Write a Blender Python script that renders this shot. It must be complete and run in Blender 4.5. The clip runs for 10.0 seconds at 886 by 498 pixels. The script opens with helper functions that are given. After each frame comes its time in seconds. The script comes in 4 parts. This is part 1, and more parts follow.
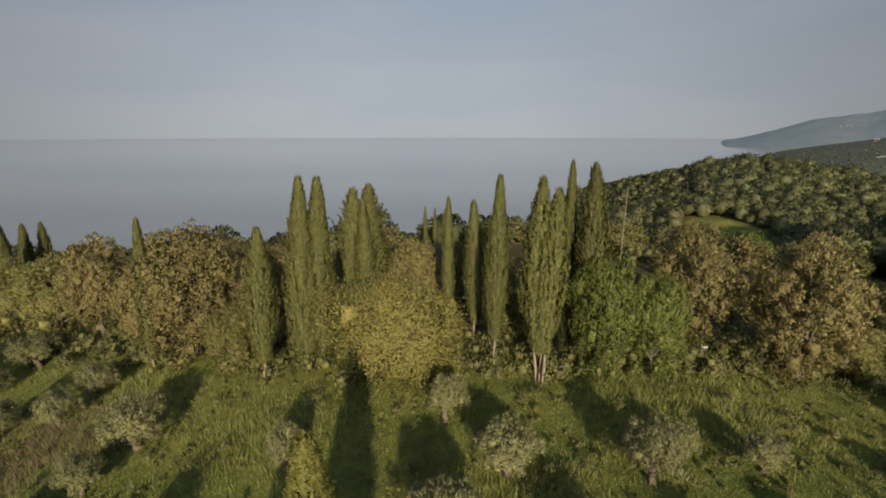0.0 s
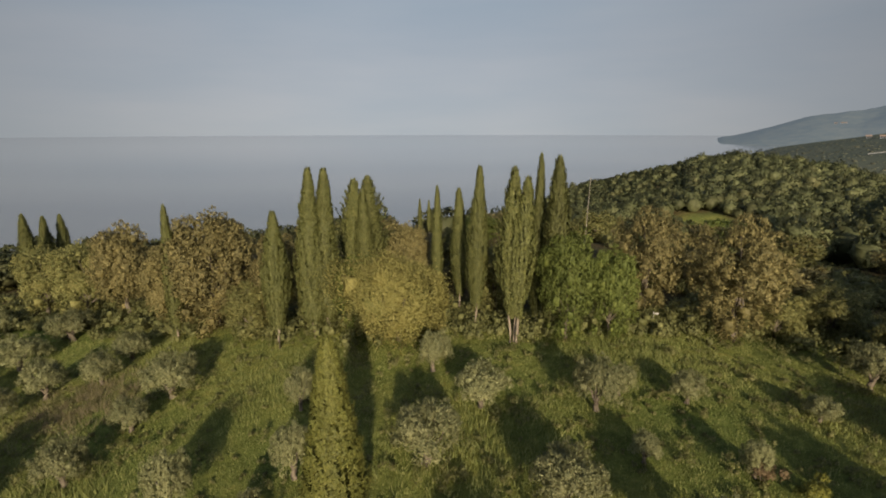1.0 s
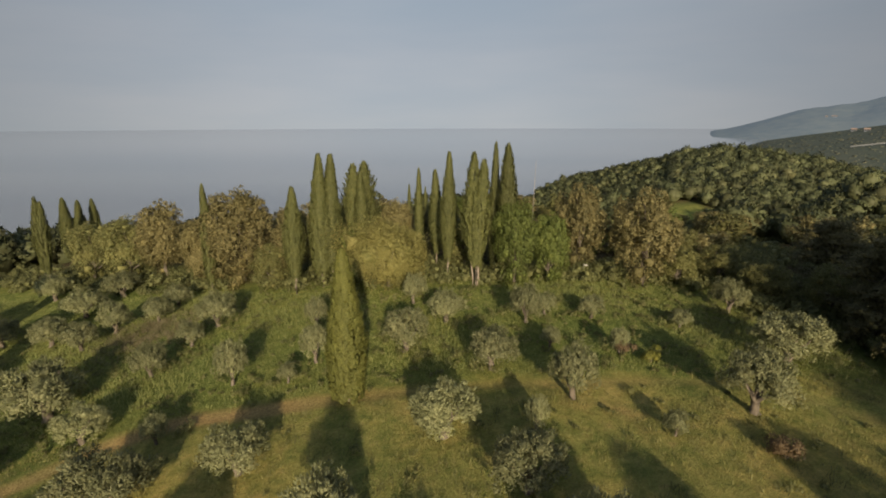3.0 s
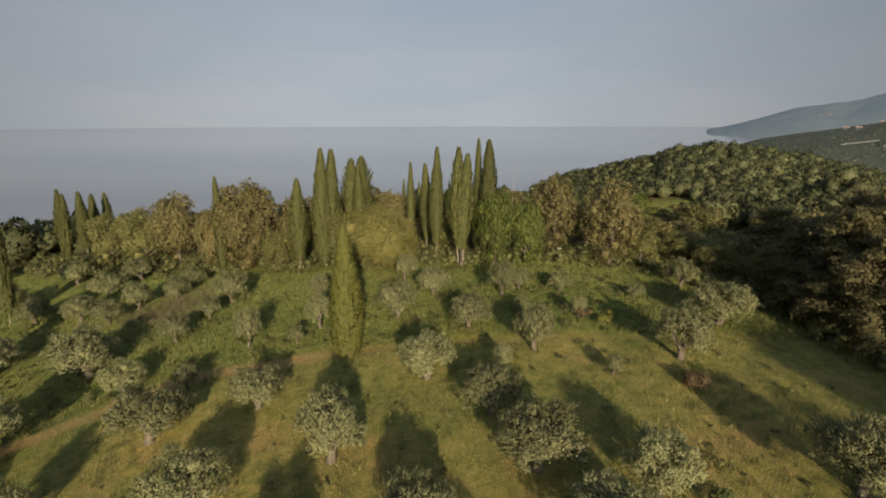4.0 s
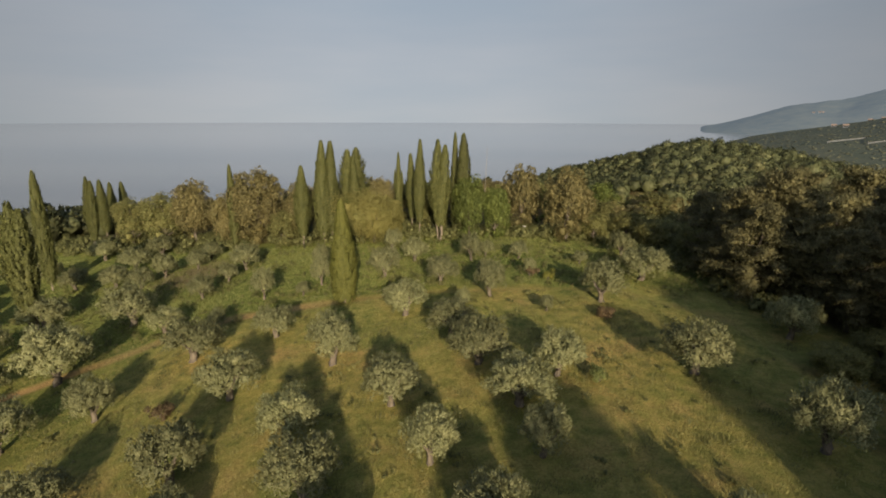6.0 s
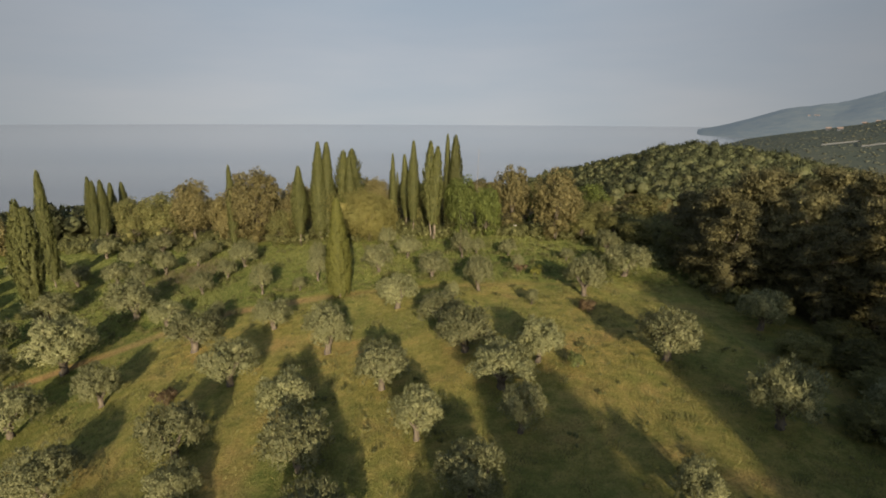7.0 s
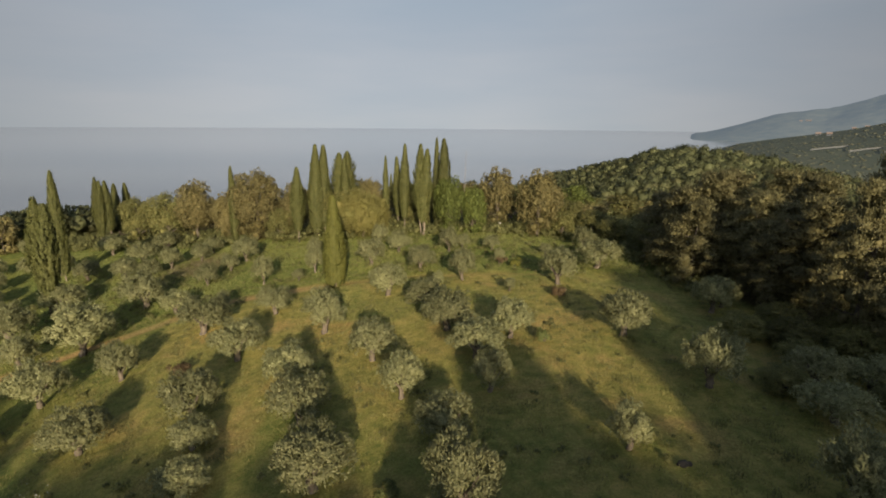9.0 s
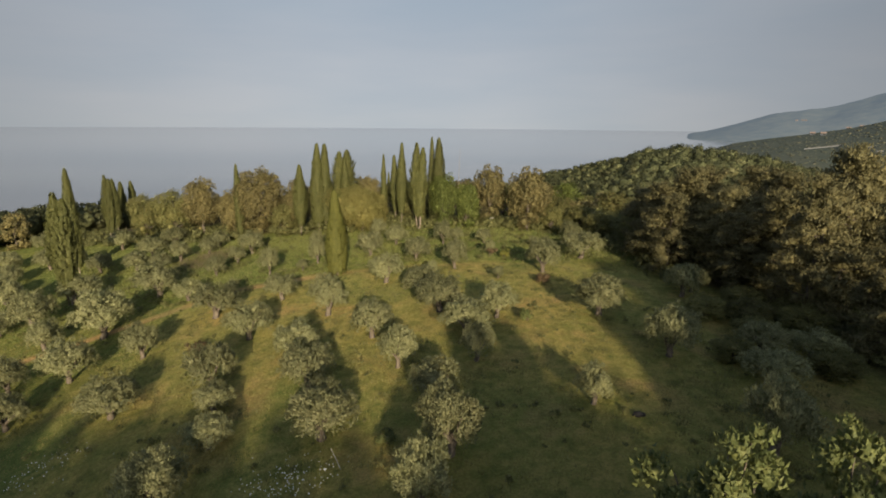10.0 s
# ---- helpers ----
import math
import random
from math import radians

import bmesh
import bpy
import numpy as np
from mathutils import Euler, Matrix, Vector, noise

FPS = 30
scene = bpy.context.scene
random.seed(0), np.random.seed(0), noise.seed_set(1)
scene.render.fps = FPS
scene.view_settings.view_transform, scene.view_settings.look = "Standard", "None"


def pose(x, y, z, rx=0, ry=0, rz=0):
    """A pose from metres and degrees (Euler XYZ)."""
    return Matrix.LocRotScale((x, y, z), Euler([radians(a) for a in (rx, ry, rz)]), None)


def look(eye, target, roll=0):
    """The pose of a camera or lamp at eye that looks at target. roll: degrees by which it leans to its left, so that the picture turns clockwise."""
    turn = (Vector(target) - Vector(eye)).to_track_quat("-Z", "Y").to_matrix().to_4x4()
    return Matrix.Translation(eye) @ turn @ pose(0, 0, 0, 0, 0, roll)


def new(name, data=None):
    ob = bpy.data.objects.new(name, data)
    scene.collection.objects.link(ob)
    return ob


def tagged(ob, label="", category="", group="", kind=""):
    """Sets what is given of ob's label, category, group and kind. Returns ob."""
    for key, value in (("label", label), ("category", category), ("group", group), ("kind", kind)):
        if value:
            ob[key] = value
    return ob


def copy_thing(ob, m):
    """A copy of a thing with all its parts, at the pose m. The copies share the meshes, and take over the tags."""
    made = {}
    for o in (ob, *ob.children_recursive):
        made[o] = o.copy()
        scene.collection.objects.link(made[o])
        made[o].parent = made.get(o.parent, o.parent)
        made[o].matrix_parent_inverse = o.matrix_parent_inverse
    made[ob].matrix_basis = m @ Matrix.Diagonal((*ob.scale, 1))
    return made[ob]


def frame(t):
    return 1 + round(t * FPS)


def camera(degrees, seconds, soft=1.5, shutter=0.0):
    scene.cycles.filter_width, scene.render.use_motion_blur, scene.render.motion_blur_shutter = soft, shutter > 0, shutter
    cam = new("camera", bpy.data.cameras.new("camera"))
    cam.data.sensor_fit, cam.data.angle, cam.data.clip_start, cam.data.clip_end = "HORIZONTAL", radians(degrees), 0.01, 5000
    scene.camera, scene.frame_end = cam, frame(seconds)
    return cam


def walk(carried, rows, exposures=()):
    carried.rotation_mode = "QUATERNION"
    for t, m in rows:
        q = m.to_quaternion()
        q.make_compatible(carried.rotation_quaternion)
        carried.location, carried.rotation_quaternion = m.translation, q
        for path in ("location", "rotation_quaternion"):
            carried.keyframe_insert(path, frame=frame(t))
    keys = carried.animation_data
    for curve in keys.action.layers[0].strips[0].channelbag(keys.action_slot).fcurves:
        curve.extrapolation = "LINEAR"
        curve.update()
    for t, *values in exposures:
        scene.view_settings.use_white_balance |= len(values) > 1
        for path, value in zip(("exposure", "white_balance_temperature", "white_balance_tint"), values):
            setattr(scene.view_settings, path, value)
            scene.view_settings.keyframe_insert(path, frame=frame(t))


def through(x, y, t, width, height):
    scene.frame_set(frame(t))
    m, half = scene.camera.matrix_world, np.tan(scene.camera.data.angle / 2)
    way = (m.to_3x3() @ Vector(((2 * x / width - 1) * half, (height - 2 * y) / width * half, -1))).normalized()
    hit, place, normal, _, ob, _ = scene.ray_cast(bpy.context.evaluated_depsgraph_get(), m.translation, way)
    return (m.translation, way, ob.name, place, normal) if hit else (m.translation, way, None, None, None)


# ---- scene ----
cam = camera(80.3, 10.0, soft=1.8)
METRES, EYE, TILT, LEAN, TURN = 55.0, 18.0, -12.7, 0.0, 0.0
ROWS = [
    (0.0, 0.0, 0.0, 0.0, 0.0, 0.0, -0.0),
    (0.5, 0.0068, -0.0596, -0.0131, -0.13, -0.14, 0.08),
    (1.0, 0.0139, -0.1207, -0.0267, -0.26, -0.27, 0.14),
    (1.5, 0.0208, -0.1842, -0.0399, -0.41, -0.47, 0.19),
    (2.0, 0.0285, -0.2482, -0.0547, -0.56, -0.59, 0.26),
    (2.5, 0.0371, -0.3128, -0.0683, -0.66, -0.77, 0.28),
    (4.0, 0.0644, -0.5108, -0.1104, -1.03, -1.15, 0.33),
    (4.5, 0.0733, -0.5782, -0.1251, -1.19, -1.25, 0.34),
    (5.0, 0.082, -0.6418, -0.1388, -1.29, -1.53, 0.29),
    (5.5, 0.0902, -0.6927, -0.1502, -1.37, -1.57, 0.23),
    (7.0, 0.1099, -0.7761, -0.1682, -1.73, -1.33, 0.09),
    (7.5, 0.1146, -0.793, -0.1717, -1.86, -1.14, 0.05),
    (8.0, 0.119, -0.8149, -0.1765, -1.98, -1.02, 0.03),
    (8.5, 0.1227, -0.8431, -0.1823, -2.08, -0.94, 0.01),
    (9.0, 0.1254, -0.8778, -0.1893, -2.22, -0.92, 0.01),
    (9.5, 0.1283, -0.9188, -0.1974, -2.34, -0.93, 0.04),
    (10.0, 0.1308, -0.9682, -0.208, -2.46, -0.95, 0.07),
]
walk(cam, [(t, pose(0, 0, EYE, TILT, LEAN, TURN) @ pose(METRES * x, METRES * y, METRES * z, 90 + pitch, roll, yaw)) for t, x, y, z, yaw, pitch, roll in ROWS],
     exposures=[(0.0, 0.77), (4.0, 0.8), (7.5, 0.88), (10.0, 0.92)])

# ---- daylight: a low warm sun behind the camera, hazy evening sky ----
SUN_UP, SUN_SIDE = 16.7, 6.5
world = bpy.data.worlds.new("evening_sky")
scene.world = world
world.use_nodes = True
wn, wl = world.node_tree.nodes, world.node_tree.links
sky = wn.new("ShaderNodeTexSky")
sky.sky_type = "NISHITA"
sky.sun_disc = False
sky.sun_elevation = radians(SUN_UP)
sky.sun_rotation = radians(180 - SUN_SIDE)
sky.air_density, sky.dust_density, sky.ozone_density, sky.altitude = 1.0, 5.0, 1.5, 50
tone = wn.new("ShaderNodeHueSaturation")
tone.inputs["Saturation"].default_value = 0.55
# look up the sky a little above the line of sight: thick haze evens out the band over the sea
aim = wn.new("ShaderNodeTexCoord")
raise_up = wn.new("ShaderNodeVectorMath")
raise_up.operation = "MULTIPLY_ADD"
raise_up.inputs[1].default_value, raise_up.inputs[2].default_value = (1, 1, 0.65), (0, 0, 0.22)
wl.new(aim.outputs["Generated"], raise_up.inputs[0])
wl.new(raise_up.outputs[0], sky.inputs["Vector"])
wl.new(sky.outputs[0], tone.inputs["Color"])
warm = wn.new("ShaderNodeMix")
warm.data_type, warm.blend_type = "RGBA", "MULTIPLY"
warm.inputs[0].default_value = 1.0
wl.new(tone.outputs[0], warm.inputs[6])
# greyer and warmer in the haze low down, bluer higher up, with faint wisps of cloud
height = wn.new("ShaderNodeSeparateXYZ")
wl.new(aim.outputs["Generated"], height.inputs[0])
haze = wn.new("ShaderNodeValToRGB")
haze.color_ramp.elements[0].position, haze.color_ramp.elements[0].color = 0.0, (1.06, 0.965, 0.885, 1)
haze.color_ramp.elements[1].position, haze.color_ramp.elements[1].color = 0.3, (0.95, 1.0, 0.99, 1)
low = haze.color_ramp.elements.new(0.13)
low.color = (1.05, 0.985, 0.92, 1)
# the vault overhead, out of view, is brightened and cooled to fill the shadows
vault = haze.color_ramp.elements.new(0.8)
vault.color = (1.05, 1.2, 1.42, 1)
wl.new(height.outputs[2], haze.inputs[0])
spread = wn.new("ShaderNodeMapping")
spread.inputs["Scale"].default_value = (1.6, 1.6, 9.0)
wl.new(aim.outputs["Generated"], spread.inputs[0])
wisp = wn.new("ShaderNodeTexNoise")
wisp.inputs["Scale"].default_value, wisp.inputs["Detail"].default_value = 1.7, 4
wl.new(spread.outputs[0], wisp.inputs["Vector"])
cloud = wn.new("ShaderNodeValToRGB")
cloud.color_ramp.elements[0].position, cloud.color_ramp.elements[0].color = 0.35, (0.95, 0.97, 0.985, 1)
cloud.color_ramp.elements[1].position, cloud.color_ramp.elements[1].color = 0.7, (1.06, 1.035, 1.02, 1)
wl.new(wisp.outputs["Fac"], cloud.inputs[0])
veil = wn.new("ShaderNodeMix")
veil.data_type, veil.blend_type = "RGBA", "MULTIPLY"
veil.inputs[0].default_value = 1.0
wl.new(haze.outputs[0], veil.inputs[6])
wl.new(cloud.outputs[0], veil.inputs[7])
# the haze glows most opposite the sun and fades to both sides
across = wn.new("ShaderNodeMath")
across.operation = "MULTIPLY"
wl.new(height.outputs[0], across.inputs[0])
wl.new(height.outputs[0], across.inputs[1])
fade = wn.new("ShaderNodeValToRGB")
fade.color_ramp.elements[0].position, fade.color_ramp.elements[0].color = 0.02, (1.0, 1.0, 1.0, 1)
fade.color_ramp.elements[1].position, fade.color_ramp.elements[1].color = 0.45, (0.83, 0.82, 0.81, 1)
wl.new(across.outputs[0], fade.inputs[0])
sides = wn.new("ShaderNodeMix")
sides.data_type, sides.blend_type = "RGBA", "MULTIPLY"
sides.inputs[0].default_value = 1.0
wl.new(veil.outputs[2], sides.inputs[6])
wl.new(fade.outputs[0], sides.inputs[7])
wl.new(sides.outputs[2], warm.inputs[7])
wl.new(warm.outputs[2], wn["Background"].inputs[0])
wn["Background"].inputs[1].default_value = 0.0795

sun_data = bpy.data.lights.new("sun", "SUN")
sun_data.energy, sun_data.angle, sun_data.color = 5.0, radians(1.4), (1.0, 0.805, 0.54)
sun = new("sun", sun_data)
a, e = radians(SUN_SIDE), radians(SUN_UP)
sun.matrix_world = look((math.sin(a) * math.cos(e) * 50, -math.cos(a) * math.cos(e) * 50, math.sin(e) * 50), (0, 0, 0))


# ---- the lie of the land ----
def ease(lo, hi, v):
    k = np.clip((v - lo) / (hi - lo), 0, 1)
    return k * k * (3 - 2 * k)


TRACK = [(-60, -4.0), (-44, 3.5), (-35, 6.7), (-28, 9.0), (-22, 12.3), (-16, 13.9), (-10, 13.2), (-1, 13.2), (5, 13.0), (10, 12.6), (17, 12.6), (26, 12.0), (33, 4.0), (34, -12.0), (30, -40.0)]


def track_gap(x, y):
    """How far a place lies from the middle of the earth track."""
    best = np.full(np.shape(x), 1e9)
    for (ax, ay), (bx, by) in zip(TRACK, TRACK[1:]):
        dx, dy = bx - ax, by - ay
        k = np.clip(((x - ax) * dx + (y - ay) * dy) / (dx * dx + dy * dy), 0, 1)
        best = np.minimum(best, np.hypot(x - ax - k * dx, y - ay - k * dy))
    return best


def ground(x, y):
    """Height of the ground: a grove on a shoulder of land that falls to the sea, and a wooded hill beyond it."""
    x, y = np.asarray(x, float), np.asarray(y, float)
    gx, gy = 55 * np.tanh(x / 55), 70 * np.tanh(y / 70)
    near = -1.2 + 0.143 * gx + 0.036 * gy - 0.0034 * gx * gx - 0.0018 * gx * gy
    near = near + 0.10 * np.sin(x * 0.5 + 0.8 * np.sin(y * 0.31)) * np.sin(y * 0.43 + 1.1)
    away = np.hypot((x - 20) * 0.9, y + 20)
    plateau = -6 - 52 * ease(90, 330, away)
    u = ((x - 290) * 0.866 - (y - 505) * 0.5) / 135
    u = np.where(u > 0, u * 0.82, u)
    v = ((x - 290) * 0.5 + (y - 505) * 0.866) / 400
    hill = -58 + 45.5 * np.exp(-u * u - v * v)
    u = (x * 0.719 - y * 0.695) / 30
    v = (x * 0.695 + y * 0.719 - 225) / 62
    spur = -58 + 50 * np.exp(-u * u - v * v)
    hill = np.maximum(hill, spur)
    far = np.maximum(plateau, hill) + 4 * np.log1p(np.exp(-np.abs(plateau - hill) / 4))
    w = ease(70, 130, np.hypot(x * 0.9, y))
    return near * (1 - w) + far * w


# ---- materials ----
def node_material(name):
    m = bpy.data.materials.new(name)
    m.use_nodes = True
    return m, m.node_tree.nodes, m.node_tree.links, m.node_tree.nodes["Principled BSDF"]


def ramp_node(nodes, stops):
    r = nodes.new("ShaderNodeValToRGB")
    while len(r.color_ramp.elements) < len(stops):
        r.color_ramp.elements.new(0.5)
    for el, (at, col) in zip(r.color_ramp.elements, stops):
        el.position, el.color = at, (*col, 1)
    return r


def noise_node(nodes, links, scale, detail=4, coords="Object", rough=0.6):
    tc = nodes.new("ShaderNodeTexCoord")
    n = nodes.new("ShaderNodeTexNoise")
    n.inputs["Scale"].default_value, n.inputs["Detail"].default_value, n.inputs["Roughness"].default_value = scale, detail, rough
    links.new(tc.outputs[coords], n.inputs["Vector"])
    return n


def mix_node(nodes, links, kind, fac, a, b):
    m = nodes.new("ShaderNodeMix")
    m.data_type, m.blend_type = "RGBA", kind
    for sock, v in ((m.inputs[0], fac), (m.inputs[6], a), (m.inputs[7], b)):
        if isinstance(v, bpy.types.NodeSocket):
            links.new(v, sock)
        elif isinstance(v, tuple):
            sock.default_value = (*v, 1)
        else:
            sock.default_value = v
    return m.outputs[2]


def leaf_material(name, dark, mid, pale, sway=0.3, through=0.45, patch=0.5, own=False, lumps=2.6, each=1.0):
    """Foliage: each leaf its own shade, each tree its own cast, patches across the crown; some light comes through."""
    m, n, l, b = node_material(name)
    geo = n.new("ShaderNodeNewGeometry")
    r = ramp_node(n, [(0.0, dark), (0.5, mid), (1.0, pale)])
    info = n.new("ShaderNodeObjectInfo")
    patches = noise_node(n, l, patch, 3)
    add = n.new("ShaderNodeMath")
    add.operation = "ADD"
    single = n.new("ShaderNodeMapRange")
    single.inputs[3].default_value, single.inputs[4].default_value = 0.5 - 0.5 * each, 0.5 + 0.5 * each
    l.new(geo.outputs["Random Per Island"], single.inputs[0])
    l.new(single.outputs[0], add.inputs[0])
    l.new(patches.outputs["Fac"], add.inputs[1])
    half = n.new("ShaderNodeMath")
    half.operation = "MULTIPLY_ADD"
    half.inputs[1].default_value, half.inputs[2].default_value = 0.6, -0.1
    l.new(add.outputs[0], half.inputs[0])
    l.new(half.outputs[0], r.inputs[0])
    hs = n.new("ShaderNodeHueSaturation")
    mr = n.new("ShaderNodeMapRange")
    mr.inputs[3].default_value, mr.inputs[4].default_value = 1 - sway, 1 + sway
    if own:
        at = n.new("ShaderNodeAttribute")
        at.attribute_name = "own_shade"
        l.new(at.outputs["Fac"], mr.inputs[0])
    else:
        l.new(info.outputs["Random"], mr.inputs[0])
    l.new(mr.outputs[0], hs.inputs["Value"])
    l.new(r.outputs[0], hs.inputs["Color"])
    l.new(hs.outputs[0], b.inputs["Base Color"])
    b.inputs["Roughness"].default_value = 0.62
    b.inputs["Specular IOR Level"].default_value = 0.25
    grain = noise_node(n, l, lumps, 5, rough=0.75)
    dapple = ramp_node(n, [(0.3, (0.72, 0.72, 0.72)), (0.7, (1.25, 1.25, 1.25))])
    l.new(grain.outputs["Fac"], dapple.inputs[0])
    l.new(mix_node(n, l, "MULTIPLY", 1.0, hs.outputs[0], dapple.outputs[0]), b.inputs["Base Color"])
    tr = n.new("ShaderNodeBsdfTranslucent")
    l.new(hs.outputs[0], tr.inputs["Color"])
    mx = n.new("ShaderNodeMixShader")
    mx.inputs[0].default_value = through
    l.new(b.outputs[0], mx.inputs[1])
    l.new(tr.outputs[0], mx.inputs[2])
    l.new(mx.outputs[0], n["Material Output"].inputs[0])
    return m


def bark_material(name, dark, pale, scale=7.0):
    m, n, l, b = node_material(name)
    tc = n.new("ShaderNodeTexCoord")
    mp = n.new("ShaderNodeMapping")
    mp.inputs["Scale"].default_value = (1, 1, 0.18)
    l.new(tc.outputs["Object"], mp.inputs[0])
    nz = n.new("ShaderNodeTexNoise")
    nz.inputs["Scale"].default_value, nz.inputs["Detail"].default_value = scale, 6
    l.new(mp.outputs[0], nz.inputs["Vector"])
    r = ramp_node(n, [(0.3, dark), (0.7, pale)])
    l.new(nz.outputs["Fac"], r.inputs[0])
    l.new(r.outputs[0], b.inputs["Base Color"])
    bump = n.new("ShaderNodeBump")
    bump.inputs["Strength"].default_value, bump.inputs["Distance"].default_value = 0.8, 0.05
    l.new(nz.outputs["Fac"], bump.inputs["Height"])
    l.new(bump.outputs[0], b.inputs["Normal"])
    b.inputs["Roughness"].default_value = 0.9
    return m


OLIVE_LEAF = leaf_material("olive_leaf", (0.09, 0.1, 0.047), (0.193, 0.202, 0.098), (0.34, 0.332, 0.177), sway=0.24)
CYPRESS_LEAF = leaf_material("cypress_leaf", (0.041, 0.049, 0.016), (0.09, 0.099, 0.032), (0.158, 0.16, 0.054), sway=0.2, patch=0.9)
LONE_LEAF = leaf_material("bright_cypress_leaf", (0.055, 0.065, 0.016), (0.115, 0.122, 0.03), (0.175, 0.172, 0.045), sway=0.02)
OAK_LEAF = leaf_material("oak_leaf", (0.07, 0.066, 0.03), (0.165, 0.148, 0.063), (0.315, 0.268, 0.115), sway=0.14, patch=0.6)
GREEN_LEAF = leaf_material("green_leaf", (0.046, 0.063, 0.016), (0.108, 0.136, 0.034), (0.19, 0.215, 0.055), sway=0.12)
GOLD_LEAF = leaf_material("gold_leaf", (0.118, 0.124, 0.04), (0.225, 0.213, 0.07), (0.345, 0.302, 0.112), sway=0.03, patch=0.3, lumps=3.0)
PINE_LEAF = leaf_material("pine_needle", (0.068, 0.069, 0.034), (0.14, 0.132, 0.062), (0.215, 0.193, 0.092), sway=0.2)
FAR_LEAF = leaf_material("wood_leaf", (0.046, 0.058, 0.028), (0.094, 0.106, 0.049), (0.165, 0.148, 0.072), patch=0.06, sway=0.32, own=True, lumps=0.9, each=0.35)
# slope leaves made paler and greyer: distance haze mixed into their colour
HAZED_SLOPE_LEAF = leaf_material("hazed_slope_leaf", (0.095, 0.105, 0.072), (0.125, 0.132, 0.09), (0.155, 0.152, 0.102), patch=0.01, sway=0.22, own=True, lumps=0.5)
UNDER_LEAF = leaf_material("undergrowth_leaf", (0.058, 0.065, 0.024), (0.12, 0.127, 0.05), (0.2, 0.2, 0.082))
HOLM_LEAF = leaf_material("holm_leaf", (0.058, 0.065, 0.023), (0.135, 0.138, 0.05), (0.235, 0.215, 0.082))
GRASS_LEAF = leaf_material("grass_blade", (0.088, 0.11, 0.034), (0.168, 0.19, 0.06), (0.28, 0.28, 0.11), patch=0.35)
FRESH_LEAF = leaf_material("fresh_leaf", (0.055, 0.072, 0.024), (0.112, 0.132, 0.045), (0.2, 0.212, 0.078))
WEED_LEAF = leaf_material("weed_leaf", (0.075, 0.083, 0.03), (0.155, 0.158, 0.06), (0.26, 0.25, 0.105), patch=0.2)
DRY_LEAF = leaf_material("dry_grass", (0.125, 0.124, 0.042), (0.21, 0.197, 0.067), (0.335, 0.3, 0.116), patch=0.22)
SEED_LEAF = leaf_material("seeding_blade", (0.12, 0.118, 0.06), (0.205, 0.182, 0.1), (0.33, 0.275, 0.175), patch=0.6)
BARK = bark_material("olive_bark", (0.045, 0.036, 0.026), (0.13, 0.108, 0.082))
PALE_BARK = bark_material("cypress_bark", (0.08, 0.066, 0.05), (0.22, 0.185, 0.145))
DARK_BARK = bark_material("oak_bark", (0.035, 0.03, 0.023), (0.11, 0.09, 0.07))


def ground_material():
    m, n, l, b = node_material("field_ground")
    big, mid, fine = noise_node(n, l, 0.07, 5), noise_node(n, l, 0.9, 8, rough=0.7), noise_node(n, l, 6.0, 8, rough=0.75)
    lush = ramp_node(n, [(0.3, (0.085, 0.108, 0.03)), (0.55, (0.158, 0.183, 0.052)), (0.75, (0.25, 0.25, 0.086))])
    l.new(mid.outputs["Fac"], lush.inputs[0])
    dry = ramp_node(n, [(0.28, (0.115, 0.138, 0.043)), (0.45, (0.208, 0.215, 0.068)), (0.6, (0.3, 0.277, 0.097)), (0.74, (0.355, 0.285, 0.122))])
    l.new(mid.outputs["Fac"], dry.inputs[0])
    soil = ramp_node(n, [(0.3, (0.235, 0.163, 0.076)), (0.7, (0.45, 0.322, 0.16))])
    l.new(fine.outputs["Fac"], soil.inputs[0])
    at = n.new("ShaderNodeAttribute")
    at.attribute_name = "cover"
    sep = n.new("ShaderNodeSeparateColor")
    l.new(at.outputs["Color"], sep.inputs[0])
    bare = noise_node(n, l, 0.16, 6, rough=0.65)
    worn = ramp_node(n, [(0.52, (0, 0, 0)), (0.68, (0.55, 0.55, 0.55))])
    l.new(bare.outputs["Fac"], worn.inputs[0])
    c = mix_node(n, l, "MIX", worn.outputs[0], dry.outputs[0], soil.outputs[0])
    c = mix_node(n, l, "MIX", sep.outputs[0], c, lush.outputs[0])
    c = mix_node(n, l, "MIX", sep.outputs[1], c, soil.outputs[0])
    # dark woodland floor: litter colour that also stands in for shade in the gaps
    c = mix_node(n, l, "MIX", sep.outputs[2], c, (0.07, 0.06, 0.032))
    tint = ramp_node(n, [(0.3, (0.66, 0.8, 0.66)), (0.7, (1.32, 1.12, 1.02))])
    l.new(big.outputs["Fac"], tint.inputs[0])
    c = mix_node(n, l, "MULTIPLY", 1.0, c, tint.outputs[0])
    grain = ramp_node(n, [(0.25, (0.6, 0.6, 0.6)), (0.75, (1.35, 1.35, 1.35))])
    l.new(fine.outputs["Fac"], grain.inputs[0])
    c = mix_node(n, l, "MULTIPLY", 1.0, c, grain.outputs[0])
    l.new(c, b.inputs["Base Color"])
    bump = n.new("ShaderNodeBump")
    bump.inputs["Strength"].default_value, bump.inputs["Distance"].default_value = 1.0, 0.4
    l.new(fine.outputs["Fac"], bump.inputs["Height"])
    l.new(bump.outputs[0], b.inputs["Normal"])
    b.inputs["Roughness"].default_value = 0.95
    b.inputs["Specular IOR Level"].default_value = 0.1
    return m


